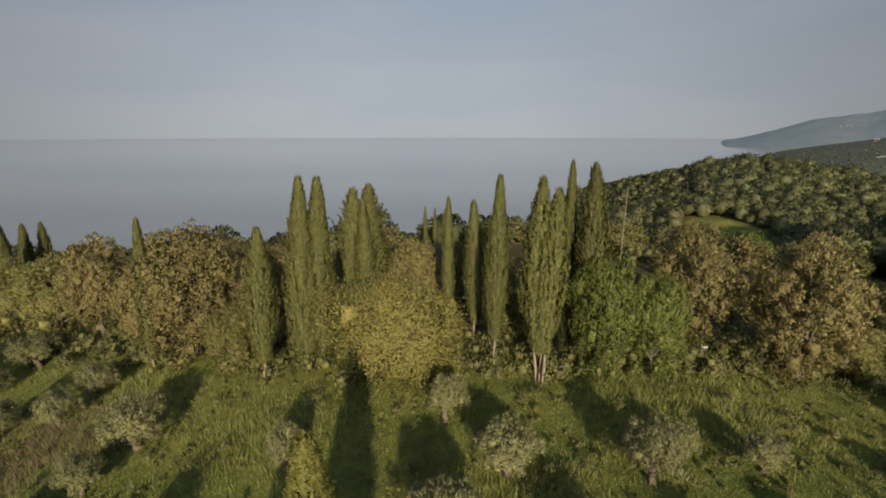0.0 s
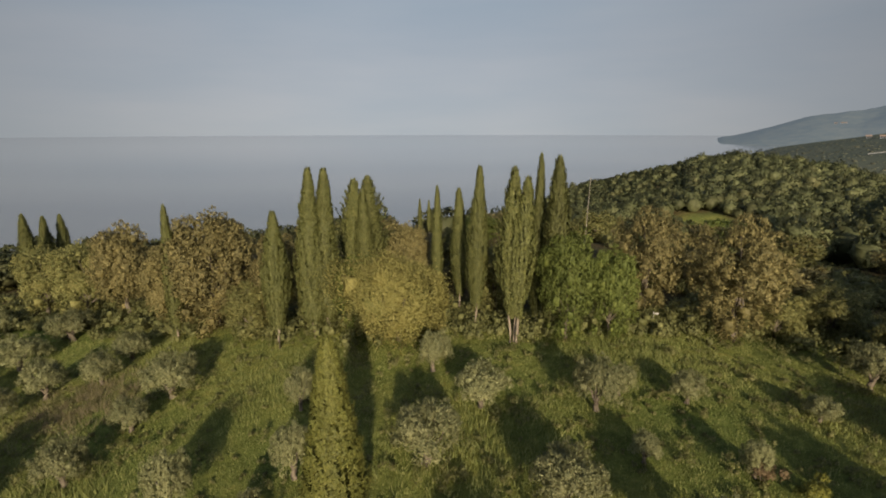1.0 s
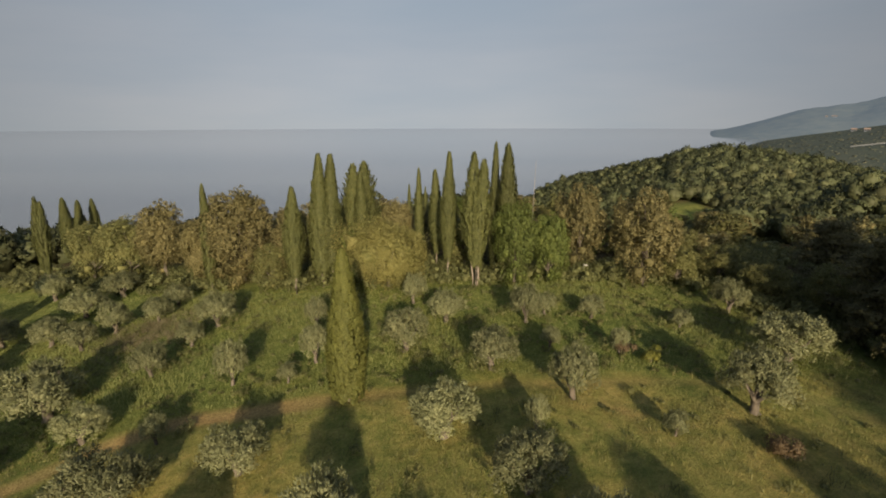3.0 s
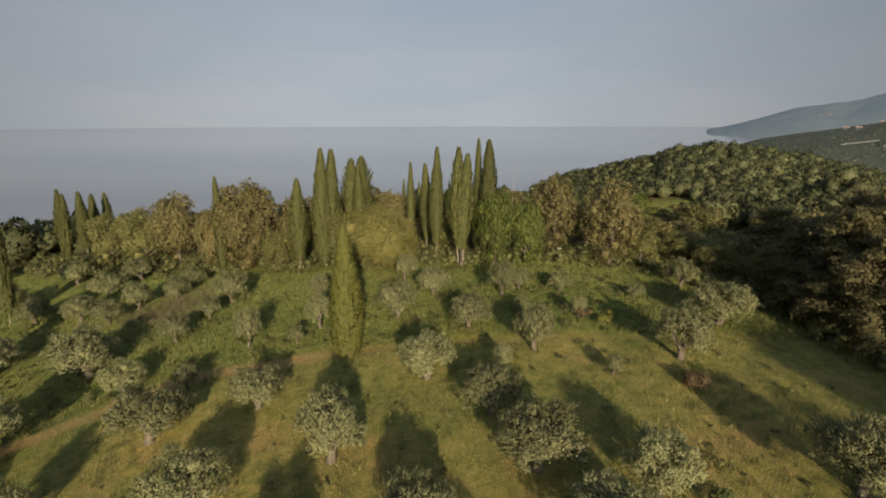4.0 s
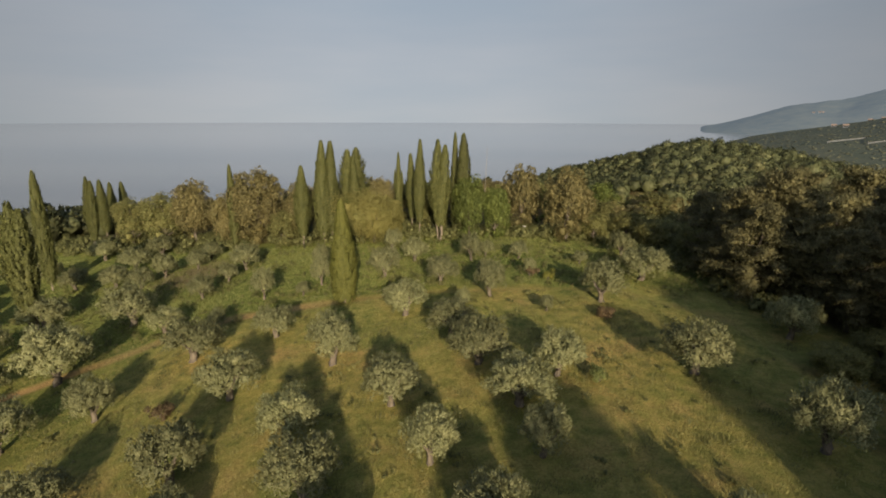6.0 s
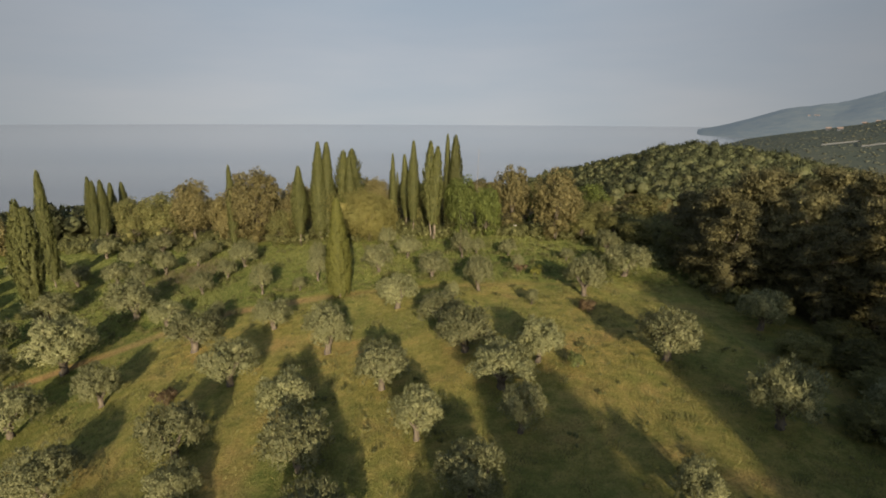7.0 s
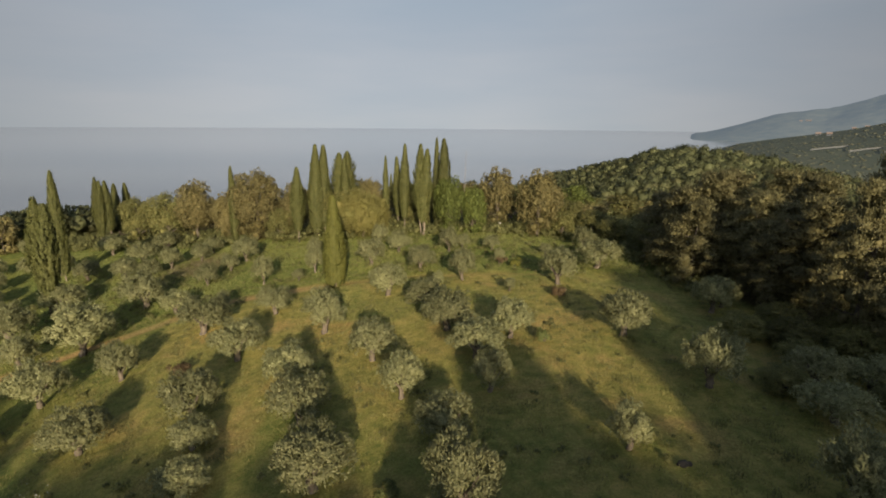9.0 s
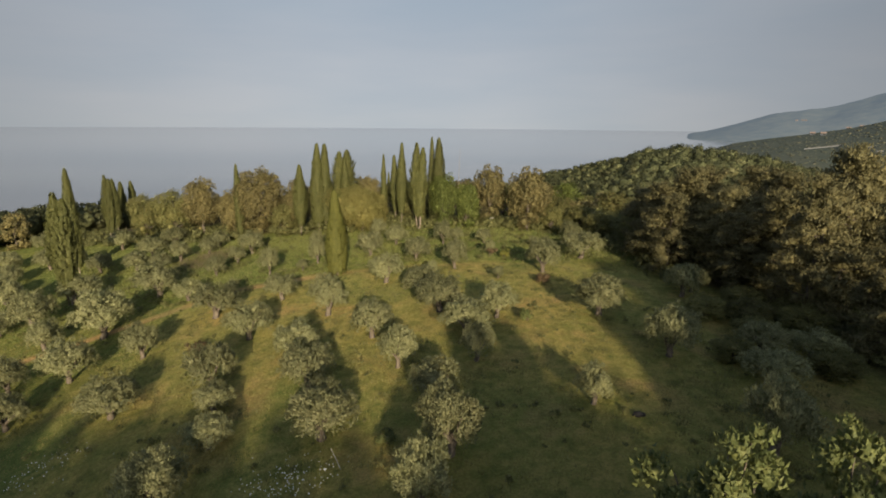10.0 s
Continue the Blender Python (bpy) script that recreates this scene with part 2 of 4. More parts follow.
def sea_material():
    m, n, l, b = node_material("sea_water")
    nz = noise_node(n, l, 0.35, 5)
    tc = n.new("ShaderNodeTexCoord")
    mp = n.new("ShaderNodeMapping")
    mp.inputs["Scale"].default_value = (0.0006, 0.004, 1)
    l.new(tc.outputs["Object"], mp.inputs[0])
    band = n.new("ShaderNodeTexNoise")
    band.inputs["Scale"].default_value, band.inputs["Detail"].default_value = 1.0, 3
    l.new(mp.outputs[0], band.inputs["Vector"])
    r = ramp_node(n, [(0.35, (0.125, 0.14, 0.16)), (0.65, (0.165, 0.178, 0.195))])
    l.new(band.outputs["Fac"], r.inputs[0])
    l.new(r.outputs[0], b.inputs["Base Color"])
    bump = n.new("ShaderNodeBump")
    bump.inputs["Strength"].default_value, bump.inputs["Distance"].default_value = 0.02, 0.5
    l.new(nz.outputs["Fac"], bump.inputs["Height"])
    l.new(bump.outputs[0], b.inputs["Normal"])
    b.inputs["Roughness"].default_value = 0.1
    b.inputs["IOR"].default_value = 1.33
    return m


def hill_material(name, dark, pale, haze_glow, strength):
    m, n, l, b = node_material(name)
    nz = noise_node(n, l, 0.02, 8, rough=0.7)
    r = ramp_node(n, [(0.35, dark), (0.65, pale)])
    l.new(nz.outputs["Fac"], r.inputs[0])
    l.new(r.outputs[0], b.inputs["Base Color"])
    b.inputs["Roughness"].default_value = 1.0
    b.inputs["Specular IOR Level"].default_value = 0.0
    # distance haze is put into the hillside as an even emission
    b.inputs["Emission Color"].default_value = (*haze_glow, 1)
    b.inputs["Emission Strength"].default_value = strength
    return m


# ---- mesh helpers ----
def raw_mesh(name, verts, quads, material, smooth=False, normals=None):
    """A mesh from arrays of points and of four-cornered (or three-cornered) faces."""
    verts, quads = np.asarray(verts, np.float32), np.asarray(quads, np.int32)
    me = bpy.data.meshes.new(name)
    me.vertices.add(len(verts))
    me.vertices.foreach_set("co", verts.ravel())
    me.loops.add(quads.size)
    me.loops.foreach_set("vertex_index", quads.ravel())
    me.polygons.add(len(quads))
    me.polygons.foreach_set("loop_start", np.arange(0, quads.size, quads.shape[1], dtype=np.int32))
    me.polygons.foreach_set("use_smooth", np.full(len(quads), smooth))
    me.update(calc_edges=True)
    me.validate()
    me.materials.append(material)
    if normals is not None:
        me.polygons.foreach_set("use_smooth", np.full(len(quads), True))
        me.normals_split_custom_set_from_vertices(normals.astype(np.float32))
    return me


def part(name, mesh, parent, label=""):
    ob = new(name, mesh)
    ob.parent = parent
    return tagged(ob, label) if label else ob


def unit(v):
    return v / np.maximum(np.linalg.norm(v, axis=-1, keepdims=True), 1e-6)


def leaf_cards(rng, place, facing, length, width, along=None, puff=None, calm=1.1):
    """Small pointed leaf sprays, one at each place."""
    n = len(place)
    facing = unit(facing)
    if puff is not None:
        puff = unit(puff)
        facing = facing * np.where(np.sum(facing * puff, 1, keepdims=True) < 0, -1.0, 1.0)
    t = rng.normal(size=(n, 3)) if along is None else along + rng.normal(size=(n, 3)) * 0.35
    t = unit(t - facing * np.sum(t * facing, 1, keepdims=True))
    side = np.cross(facing, t)
    ln = (length * rng.uniform(0.6, 1.3, n))[:, None]
    wd = (width * rng.uniform(0.6, 1.3, n))[:, None]
    root = place - t * ln * 0.45
    v = np.stack([root + side * wd / 2, root - side * wd / 2, place + t * ln * 0.55 + facing * wd * 0.3], 1)
    shade = unit(facing + (calm * puff if puff is not None else 0))
    return v.reshape(-1, 3), np.arange(3 * n).reshape(-1, 3), np.repeat(shade, 3, 0)


CUBE = np.array([(i, j, k) for i in (-1, 1) for j in (-1, 1) for k in (-1, 1)], float) / math.sqrt(3)
CUBE_FACES = np.array([(0, 1, 3, 2), (4, 6, 7, 5), (0, 4, 5, 1), (2, 3, 7, 6), (0, 2, 6, 4), (1, 5, 7, 3)])


def round_lobe():
    """A ball of 24 four-cornered faces."""
    grid = {}
    pts, faces = [], []

    def corner(p):
        key = tuple(np.round(p, 4))
        if key not in grid:
            grid[key] = len(pts)
            pts.append(unit(np.array(p, float)))
        return grid[key]

    for a, b, c, d in CUBE_FACES:
        q = [CUBE[i] for i in (a, b, c, d)]
        m = sum(q) / 4
        e = [(q[i] + q[(i + 1) % 4]) / 2 for i in range(4)]
        for i in range(4):
            faces.append([corner(p) for p in (q[i], e[i], m, e[i - 1])])
    return np.array(pts), halves(np.array(faces))


def halves(quads):
    """Four-cornered faces cut into triangles."""
    return np.concatenate([quads[:, [0, 1, 2]], quads[:, [0, 2, 3]]])


LOBE, LOBE_FACES = round_lobe()
CUBE_TRIS = halves(CUBE_FACES)


def lobes(rng, clumps, size, fine=False, rough=0.12):
    """The dense twiggy hearts of the clumps, as uneven rounded lumps."""
    clumps = np.asarray(clumps, float)
    base, faces = (LOBE, LOBE_FACES) if fine else (CUBE, CUBE_TRIS)
    n, m = len(clumps), len(base)
    wob = 1 + rng.uniform(-rough, rough, (n, m, 1))
    v = clumps[:, None, :3] + base[None] * clumps[:, None, 3:] * size * wob
    f = (faces[None] + (np.arange(n) * m)[:, None, None]).reshape(-1, 3)
    return v.reshape(-1, 3), f, np.tile(base, (n, 1))


def clump_leaves(rng, clumps, count, length, width, centre, fill=0.15, core=0.6, loose=0.22, lift=0.35, whole=0.55, calm=1.1):
    """Leaves scattered loosely about round clumps (x, y, z, r), turned outward and up, with a dense heart in each."""
    if core:
        return joined([clump_leaves(rng, clumps, count, length, width, centre, fill, 0, loose, lift, whole, calm), lobes(rng, [c for c in clumps if c[3] > 0.36] or clumps, core, False, 0.3)])
    clumps = np.asarray(clumps, float)
    p = clumps[:, 3] ** 2
    pick = rng.choice(len(clumps), count, p=p / p.sum())
    c, r = clumps[pick, :3], clumps[pick, 3:]
    out = unit(c - np.asarray(centre))
    d = unit(unit(rng.normal(size=(count, 3))) + 0.6 * out + np.array([0, 0, 0.25]))
    depth = np.where(rng.random((count, 1)) < fill, rng.uniform(0.2, 0.8, (count, 1)), 0.92 + np.abs(rng.normal(size=(count, 1))) * loose)
    along = d + 0.5 * out + np.array([0, 0, lift])
    return leaf_cards(rng, c + d * r * depth, d * 0.7 + rng.normal(size=(count, 3)) * 0.75, length, width, along, 0.8 * d + whole * out, calm)


def tube(points, radii, sides=8, rng=None, rough=0.0):
    """A tapered limb along a line of points."""
    pts = [Vector(p) for p in points]
    verts, faces = [], []
    for i, p in enumerate(pts):
        d = (pts[min(i + 1, len(pts) - 1)] - pts[max(i - 1, 0)]).normalized()
        q = d.to_track_quat("Z", "Y")
        for k in range(sides):
            w = 2 * math.pi * k / sides
            r = radii[i] * (1 + (rng.uniform(-rough, rough) if rng is not None else 0))
            verts.append(p + q @ Vector((math.cos(w) * r, math.sin(w) * r, 0)))
        if i:
            for k in range(sides):
                a0, b0 = (i - 1) * sides + k, (i - 1) * sides + (k + 1) % sides
                faces.append((a0, b0, b0 + sides, a0 + sides))
    return np.array([tuple(v) for v in verts]), np.array(faces)


def joined(pieces):
    """Several pieces (points, faces, and normals where they have them) as one."""
    n, faces = 0, []
    for p in pieces:
        faces.append(np.asarray(p[1]) + n)
        n += len(p[0])
    out = [np.concatenate([p[0] for p in pieces]), np.concatenate(faces)]
    return (*out, np.concatenate([p[2] for p in pieces])) if len(pieces[0]) > 2 else tuple(out)


def bent(rng, a, b, steps, wobble):
    a, b = np.array(a, float), np.array(b, float)
    pts = [a + (b - a) * k / (steps - 1) for k in range(steps)]
    return [p + (rng.normal(size=3) * wobble if 0 < k else 0) for k, p in enumerate(pts)]


# ---- kinds of trees ----
def olive_tree(seed, leaf=OLIVE_LEAF):
    """An olive 3.6 m high and 4.2 m across: short gnarled trunk, forked limbs, lobed crown."""
    rng = np.random.default_rng(seed)
    tree = new("olive_tree")
    fork = np.array([rng.normal() * 0.1, rng.normal() * 0.1, 0.75])
    v, f = tube(bent(rng, (0, 0, -0.3), fork, 6, 0.04), [0.42, 0.33, 0.27, 0.24, 0.24, 0.26], 10, rng, 0.14)
    part("trunk", raw_mesh("olive_trunk", v, f, BARK, True), tree)
    clumps = []
    turn = rng.uniform(0, 6.28)
    for k in range(5):
        w = turn + k * 1.257 + rng.normal() * 0.2
        tip = (math.cos(w) * 1.1, math.sin(w) * 1.1, rng.uniform(1.7, 2.5))
        v, f = tube(bent(rng, fork - (0, 0, 0.1), tip, 5, 0.07), [0.16, 0.12, 0.09, 0.06, 0.03], 6, rng, 0.1)
        part("limb", raw_mesh("olive_limb", v, f, BARK, True), tree)
    for k in range(13):
        hz = 1 - 1.45 * (k + 0.5) / 13
        w = k * 2.39996 + rng.normal() * 0.3
        flat = math.sqrt(max(0, 1 - hz * hz))
        q = rng.uniform(0.78, 1.08)
        c = np.array([math.cos(w) * flat * 1.5 * q, math.sin(w) * flat * 1.5 * q, 1.82 + hz * 1.02 * q])
        fat = rng.uniform(0.5, 0.85)
        for i in range(11):
            uz = 1 - 1.6 * (i + 0.5) / 11
            a = i * 2.39996 + rng.normal() * 0.35
            uf = math.sqrt(max(0, 1 - uz * uz)) * rng.uniform(0.75, 1.15)
            p = c + np.array([math.cos(a) * uf, math.sin(a) * uf, uz * rng.uniform(0.75, 1.2)]) * fat
            clumps.append((*p, rng.uniform(0.13, 0.27)))
        clumps.append((*c, fat * 0.72))
    for k in range(5):
        clumps.append((*(rng.normal(size=3) * (0.45, 0.45, 0.2) + (0, 0, 1.9)), 0.5))
    v, f, shade = clump_leaves(rng, clumps, 8600, 0.175, 0.072, (0, 0, 1.3), 0.05, 0.62, 0.3, 0.5)
    part("crown", raw_mesh("olive_crown", v, f, leaf, True, shade), tree)
    return tree


def cypress_tree(seed, count=6500, bare=0.12, tips=1, girth=1.0, leaf=CYPRESS_LEAF, foot=0.06, taper=0.34, flare=0.25, blunt=0.5, ragged=0.16, stems=1, spray=0.25, tilt=0.22):
    """A column cypress 14 m high and 2.4 m across, with upright sprays."""
    rng = np.random.default_rng(seed)
    tree = new("cypress_tree")
    for k in range(stems):
        w = k * 2.4 + 0.5
        q = 0.0 if stems == 1 else 0.32
        foot_at = (math.cos(w) * q * 0.8, math.sin(w) * q * 0.5, -0.4)
        tip_at = (math.cos(w) * q * 1.7, math.sin(w) * q, 9)
        thick = 1.0 if stems == 1 else 0.7
        v, f = tube(bent(rng, foot_at, tip_at, 8, 0.05), [u * thick for u in (0.16, 0.13, 0.11, 0.1, 0.08, 0.07, 0.05, 0.03)], 8, rng, 0.12)
        part("trunk", raw_mesh("cypress_trunk", v, f, PALE_BARK, True), tree)
    leaves = []
    heads = [(0.0, 0.0)] if tips == 1 else [(-0.42, 0.1), (0.38, -0.1)]
    for k, (sx, sy) in enumerate(heads):
        top, low = 14.0 - (0.7 if k else 0), bare * 14
        wide = (1.12 if tips == 1 else 0.86) * girth
        plumes = 620 // len(heads)
        each = count // (len(heads) * plumes)
        for q in range(plumes):
            h = ((q + 0.5) / plumes) ** 1.04
            w0 = q * 2.39996 + rng.normal() * 0.3
            ln = rng.uniform(0.7, 2.1) * (1 - 0.35 * h)
            z0 = low + h * (top - low - ln * 0.9)
            prof = (0.45 + 0.55 * min(1, h / foot) ** 0.7) * min(1, (1 - h) / taper + 0.04) ** blunt * (0.86 + 0.14 * math.sin(min(h, 0.8) * 3.9))
            prof *= 1 + 0.8 * ragged * noise.noise(Vector((math.cos(w0) * 1.4, math.sin(w0) * 1.4, z0 * 0.8 + seed * 3.1)))
            fat = wide * (0.085 + 0.05 * prof) * rng.uniform(0.6, 1.4)
            off = max(0.0, wide * prof - fat * 0.6) * rng.uniform(1 - 1.1 * ragged, 1 + 0.6 * ragged) * (1 + (1.1 * ragged if rng.random() < 0.1 else 0))
            t = rng.random(each) ** 0.9
            w = w0 + rng.normal(size=each) * 1.2
            r = fat * (1 - t) ** 0.6 * rng.uniform(0.4, 1.15, each)
            spread = off * (0.86 + flare * 0.7 * t * t)
            bow = sx * (1 - 0.75 * (1 - h) ** 2)
            lean = tilt * math.sin(h * 3 + seed) * h
            p = np.stack([bow + lean + math.cos(w0) * spread + np.cos(w) * r, sy + math.sin(w0) * spread + np.sin(w) * r, z0 + t * ln], 1)
            round_out = np.stack([np.cos(w) * 0.45 + math.cos(w0), np.sin(w) * 0.45 + math.sin(w0), 0.3 + 0 * w], 1)
            face = round_out * 0.6 + rng.normal(size=(each, 3)) * 0.6
            up = np.stack([np.cos(w0) * 0.3 + 0 * w, np.sin(w0) * 0.3 + 0 * w, 1 + 0 * w], 1)
            leaves.append(leaf_cards(rng, p, face, spray if q % 5 else spray * 1.45, spray * 0.34, up, round_out))
        heart = [(sx * (1 - 0.75 * (1 - q / 24) ** 2), sy, low + (top - low) * (0.06 + 0.8 * q / 23), wide * 0.68 * min(1, (1 - q / 26) / taper) ** blunt * min(1, 0.45 + (q / 24) / foot * 0.55)) for q in range(24)]
        leaves.append(lobes(rng, heart, 1.0))
    v, f, shade = joined(leaves)
    part("crown", raw_mesh("cypress_crown", v, f, leaf, True, shade), tree)
    return tree


def broad_tree(seed, leaf, name="oak_tree", count=19000, length=0.23, heads=15, bark=DARK_BARK, small=1.0, reach=2.6, skirt=14, bluff=2.6, deep=0.8):
    """A broadleaf tree 10 m high and 8 m across: a domed crown of many heads of leafy clumps with shaded gaps between."""
    rng = np.random.default_rng(seed)
    tree = new(name)
    v, f = tube(bent(rng, (0, 0, -0.5), (rng.normal() * 0.2, rng.normal() * 0.2, 4.5), 6, 0.08), [0.34, 0.28, 0.25, 0.22, 0.2, 0.16], 9, rng, 0.1)
    part("trunk", raw_mesh("oak_trunk", v, f, bark, True), tree)
    clumps = []
    for k in range(heads):
        hz = 1 - 1.8 * (k + 0.5) / heads
        w = k * 2.39996 + rng.normal() * 0.25
        flat = max(0.0, 1 - abs(hz) ** bluff) ** (1 / bluff)
        q = rng.uniform(0.8, 1.12)
        c = np.array([math.cos(w) * flat * reach * q, math.sin(w) * flat * reach * q, max(1.3, 5.3 + hz * 3.1 * rng.uniform(0.85, 1.1))])
        if k % 4 == 0:
            v, f = tube(bent(rng, (0, 0, max(1.0, c[2] * 0.45)), c, 5, 0.12), [0.15, 0.12, 0.09, 0.06, 0.03], 6)
            part("limb", raw_mesh("oak_limb", v, f, bark, True), tree)
        fat, tall = rng.uniform(0.75, 1.3), rng.uniform(0.85, 1.5)
        for q in range(22):
            uz = 1 - 1.75 * (q + 0.5) / 22
            a = q * 2.39996 + rng.normal() * 0.25
            uf = math.sqrt(max(0, 1 - uz * uz)) * rng.uniform(0.8, 1.15)
            p = c + (math.cos(a) * uf * fat, math.sin(a) * uf * fat, uz * tall * rng.uniform(0.85, 1.15))
            clumps.append((p[0], p[1], max(0.4, p[2]), rng.uniform(0.16, 0.36) * small))
        clumps.append((*c, fat * deep))
    for k in range(skirt):
        w, q = rng.uniform(0, 6.283), rng.uniform(0.8, 2.7)
        clumps.append((math.cos(w) * q, math.sin(w) * q, rng.uniform(0.3, 1.9), rng.uniform(0.4, 0.7)))
    for k in range(12):
        clumps.append((*(rng.normal(size=3) * (0.8, 0.8, 1.4) + (0, 0, 4.6)), 1.1))
    v, f, shade = clump_leaves(rng, clumps, count, length, length * 0.55, (0, 0, 4.0), 0.06)
    part("crown", raw_mesh("oak_crown", v, f, leaf, True, shade), tree)
    return tree


def dome_tree(seed):
    """A round fine-leaved tree 8 m high and 8 m across whose crown hangs to the grass."""
    rng = np.random.default_rng(seed)
    tree = new("dome_tree")
    v, f = tube(bent(rng, (0, 0, -0.4), (0, 0, 4), 5, 0.06), [0.4, 0.33, 0.28, 0.22, 0.15], 9, rng, 0.1)
    part("trunk", raw_mesh("dome_trunk", v, f, BARK, True), tree)
    for k in range(5):
        v, f = tube(bent(rng, (0, 0, 1.5 + 0.3 * k), (math.cos(k * 1.26) * 2, math.sin(k * 1.26) * 2, 4.5), 4, 0.1), [0.14, 0.1, 0.07, 0.04], 6)
        part("limb", raw_mesh("dome_limb", v, f, BARK, True), tree)
    clumps = []
    for k in range(420):
        hz = 1 - 1.75 * (k + 0.5) / 420
        w = k * 2.39996 + rng.normal() * 0.1
        flat = math.sqrt(max(0, 1 - hz * hz))
        s = rng.uniform(0.88, 1.03) * (1 + 0.3 * noise.noise(Vector((math.cos(w) * flat, math.sin(w) * flat, hz)) * 1.9))
        clumps.append((math.cos(w) * flat * 3.4 * s, math.sin(w) * flat * 3.4 * s, 3.9 + hz * 3.5 * s, rng.uniform(0.22, 0.36)))
    for k in range(10):
        clumps.append((*(rng.normal(size=3) * (1.1, 1.1, 1.1) + (0, 0, 3.6)), 1.75))
    v, f, shade = clump_leaves(rng, clumps, 44000, 0.17, 0.075, (0, 0, 3.4), 0.06, 0.62, 0.4)
    part("crown", raw_mesh("dome_crown", v, f, GOLD_LEAF, True, shade), tree)
    return tree


def pine_tree(seed):
    """A pine 14 m high and 9 m across with layered pads of needles to near the ground."""
    rng = np.random.default_rng(seed)
    tree = new("pine_tree")
    v, f = tube(bent(rng, (0, 0, -0.5), (0.3, 0.1, 13), 8, 0.15), [0.36, 0.32, 0.28, 0.25, 0.21, 0.16, 0.1, 0.05], 9, rng, 0.08)
    part("trunk", raw_mesh("pine_trunk", v, f, DARK_BARK, True), tree)
    clumps = []
    for k in range(34):
        h = 1.6 + 11.8 * (k / 33) ** 0.92
        w = k * 2.4 + rng.normal() * 0.4
        reach = (4.1 * (1 - max(0, (h - 6.0)) / 9.6) ** 0.8) * rng.uniform(0.65, 1.08)
        tip = np.array([math.cos(w) * reach, math.sin(w) * reach, h + reach * 0.1])
        v, f = tube(bent(rng, (0.02 * h, 0, h - 0.3), tip, 4, 0.08), [0.09, 0.07, 0.05, 0.02], 5)
        part("limb", raw_mesh("pine_limb", v, f, DARK_BARK, True), tree)
        for s in (0.35, 0.55, 0.75, 0.9, 1.0):
            for _ in range(5):
                q = tip * (s, s, 1) + rng.normal(size=3) * (0.6, 0.6, 0.3)
                clumps.append((*q, rng.uniform(0.18, 0.42)))
            clumps.append((*(tip * (s, s, 1) - (0, 0, 0.1)), 0.62))
    for k in range(16):
        clumps.append((*(rng.normal(size=3) * (0.7, 0.7, 0.3) + (0.1, 0, 2.2 + 0.62 * k)), rng.uniform(0.9, 1.4) * (1 - 0.03 * k)))
    v, f, shade = clump_leaves(rng, clumps, 22000, 0.29, 0.105, (0, 0, 4), 0.08, 0.62, 0.45, 0.35, 0.8)
    part("crown", raw_mesh("pine_crown", v, f, PINE_LEAF, True, shade), tree)
    return tree


def fig_tree(seed):
    """A tall leafy tree 12 m high with upright rounded heads of large leaves."""
    rng = np.random.default_rng(seed)
    tree = new("poplar_tree")
    v, f = tube(bent(rng, (0, 0, -0.5), (0.2, 0, 7), 7, 0.08), [0.3, 0.26, 0.23, 0.2, 0.17, 0.13, 0.09], 9, rng, 0.08)
    part("trunk", raw_mesh("poplar_trunk", v, f, BARK, True), tree)
    clumps = []
    for k in range(9):
        w = k * 2.4
        reach = 0.0 if k == 0 else rng.uniform(0.9, 1.9)
        top = 11.2 if k == 0 else rng.uniform(8.2, 10.6)
        tip = np.array([math.cos(w) * reach, math.sin(w) * reach, top])
        v, f = tube(bent(rng, (0.1, 0, 3.0 + 0.3 * k), tip, 5, 0.1), [0.12, 0.1, 0.07, 0.05, 0.02], 6)
        part("limb", raw_mesh("poplar_limb", v, f, BARK, True), tree)
        for q in range(13):
            z = rng.random() ** 0.7
            p = tip * (0.75 + 0.3 * z, 0.75 + 0.3 * z, 1) - (0, 0, (1 - z) * 4.2) + rng.normal(size=3) * (0.35, 0.35, 0.2)
            clumps.append((*p, rng.uniform(0.28, 0.55)))
    v, f, shade = clump_leaves(rng, clumps, 17000, 0.17, 0.13, (0, 0, 6), 0.12)
    part("crown", raw_mesh("poplar_crown", v, f, FRESH_LEAF, True, shade), tree)
    return tree


def stand(kinds, x, y, sx, sz, turn, tags, sink=0.0):
    """Sets a copy of a tree on the ground."""
    ob = copy_thing(kinds, Matrix.Translation((x, y, float(ground(x, y)) - sink)) @ Matrix.Rotation(turn, 4, "Z") @ Matrix.Diagonal((sx, sx, sz, 1)))
    tagged(ob, *tags)
    return ob


def drop_model(ob):
    for o in (*ob.children_recursive, ob):
        bpy.data.objects.remove(o)


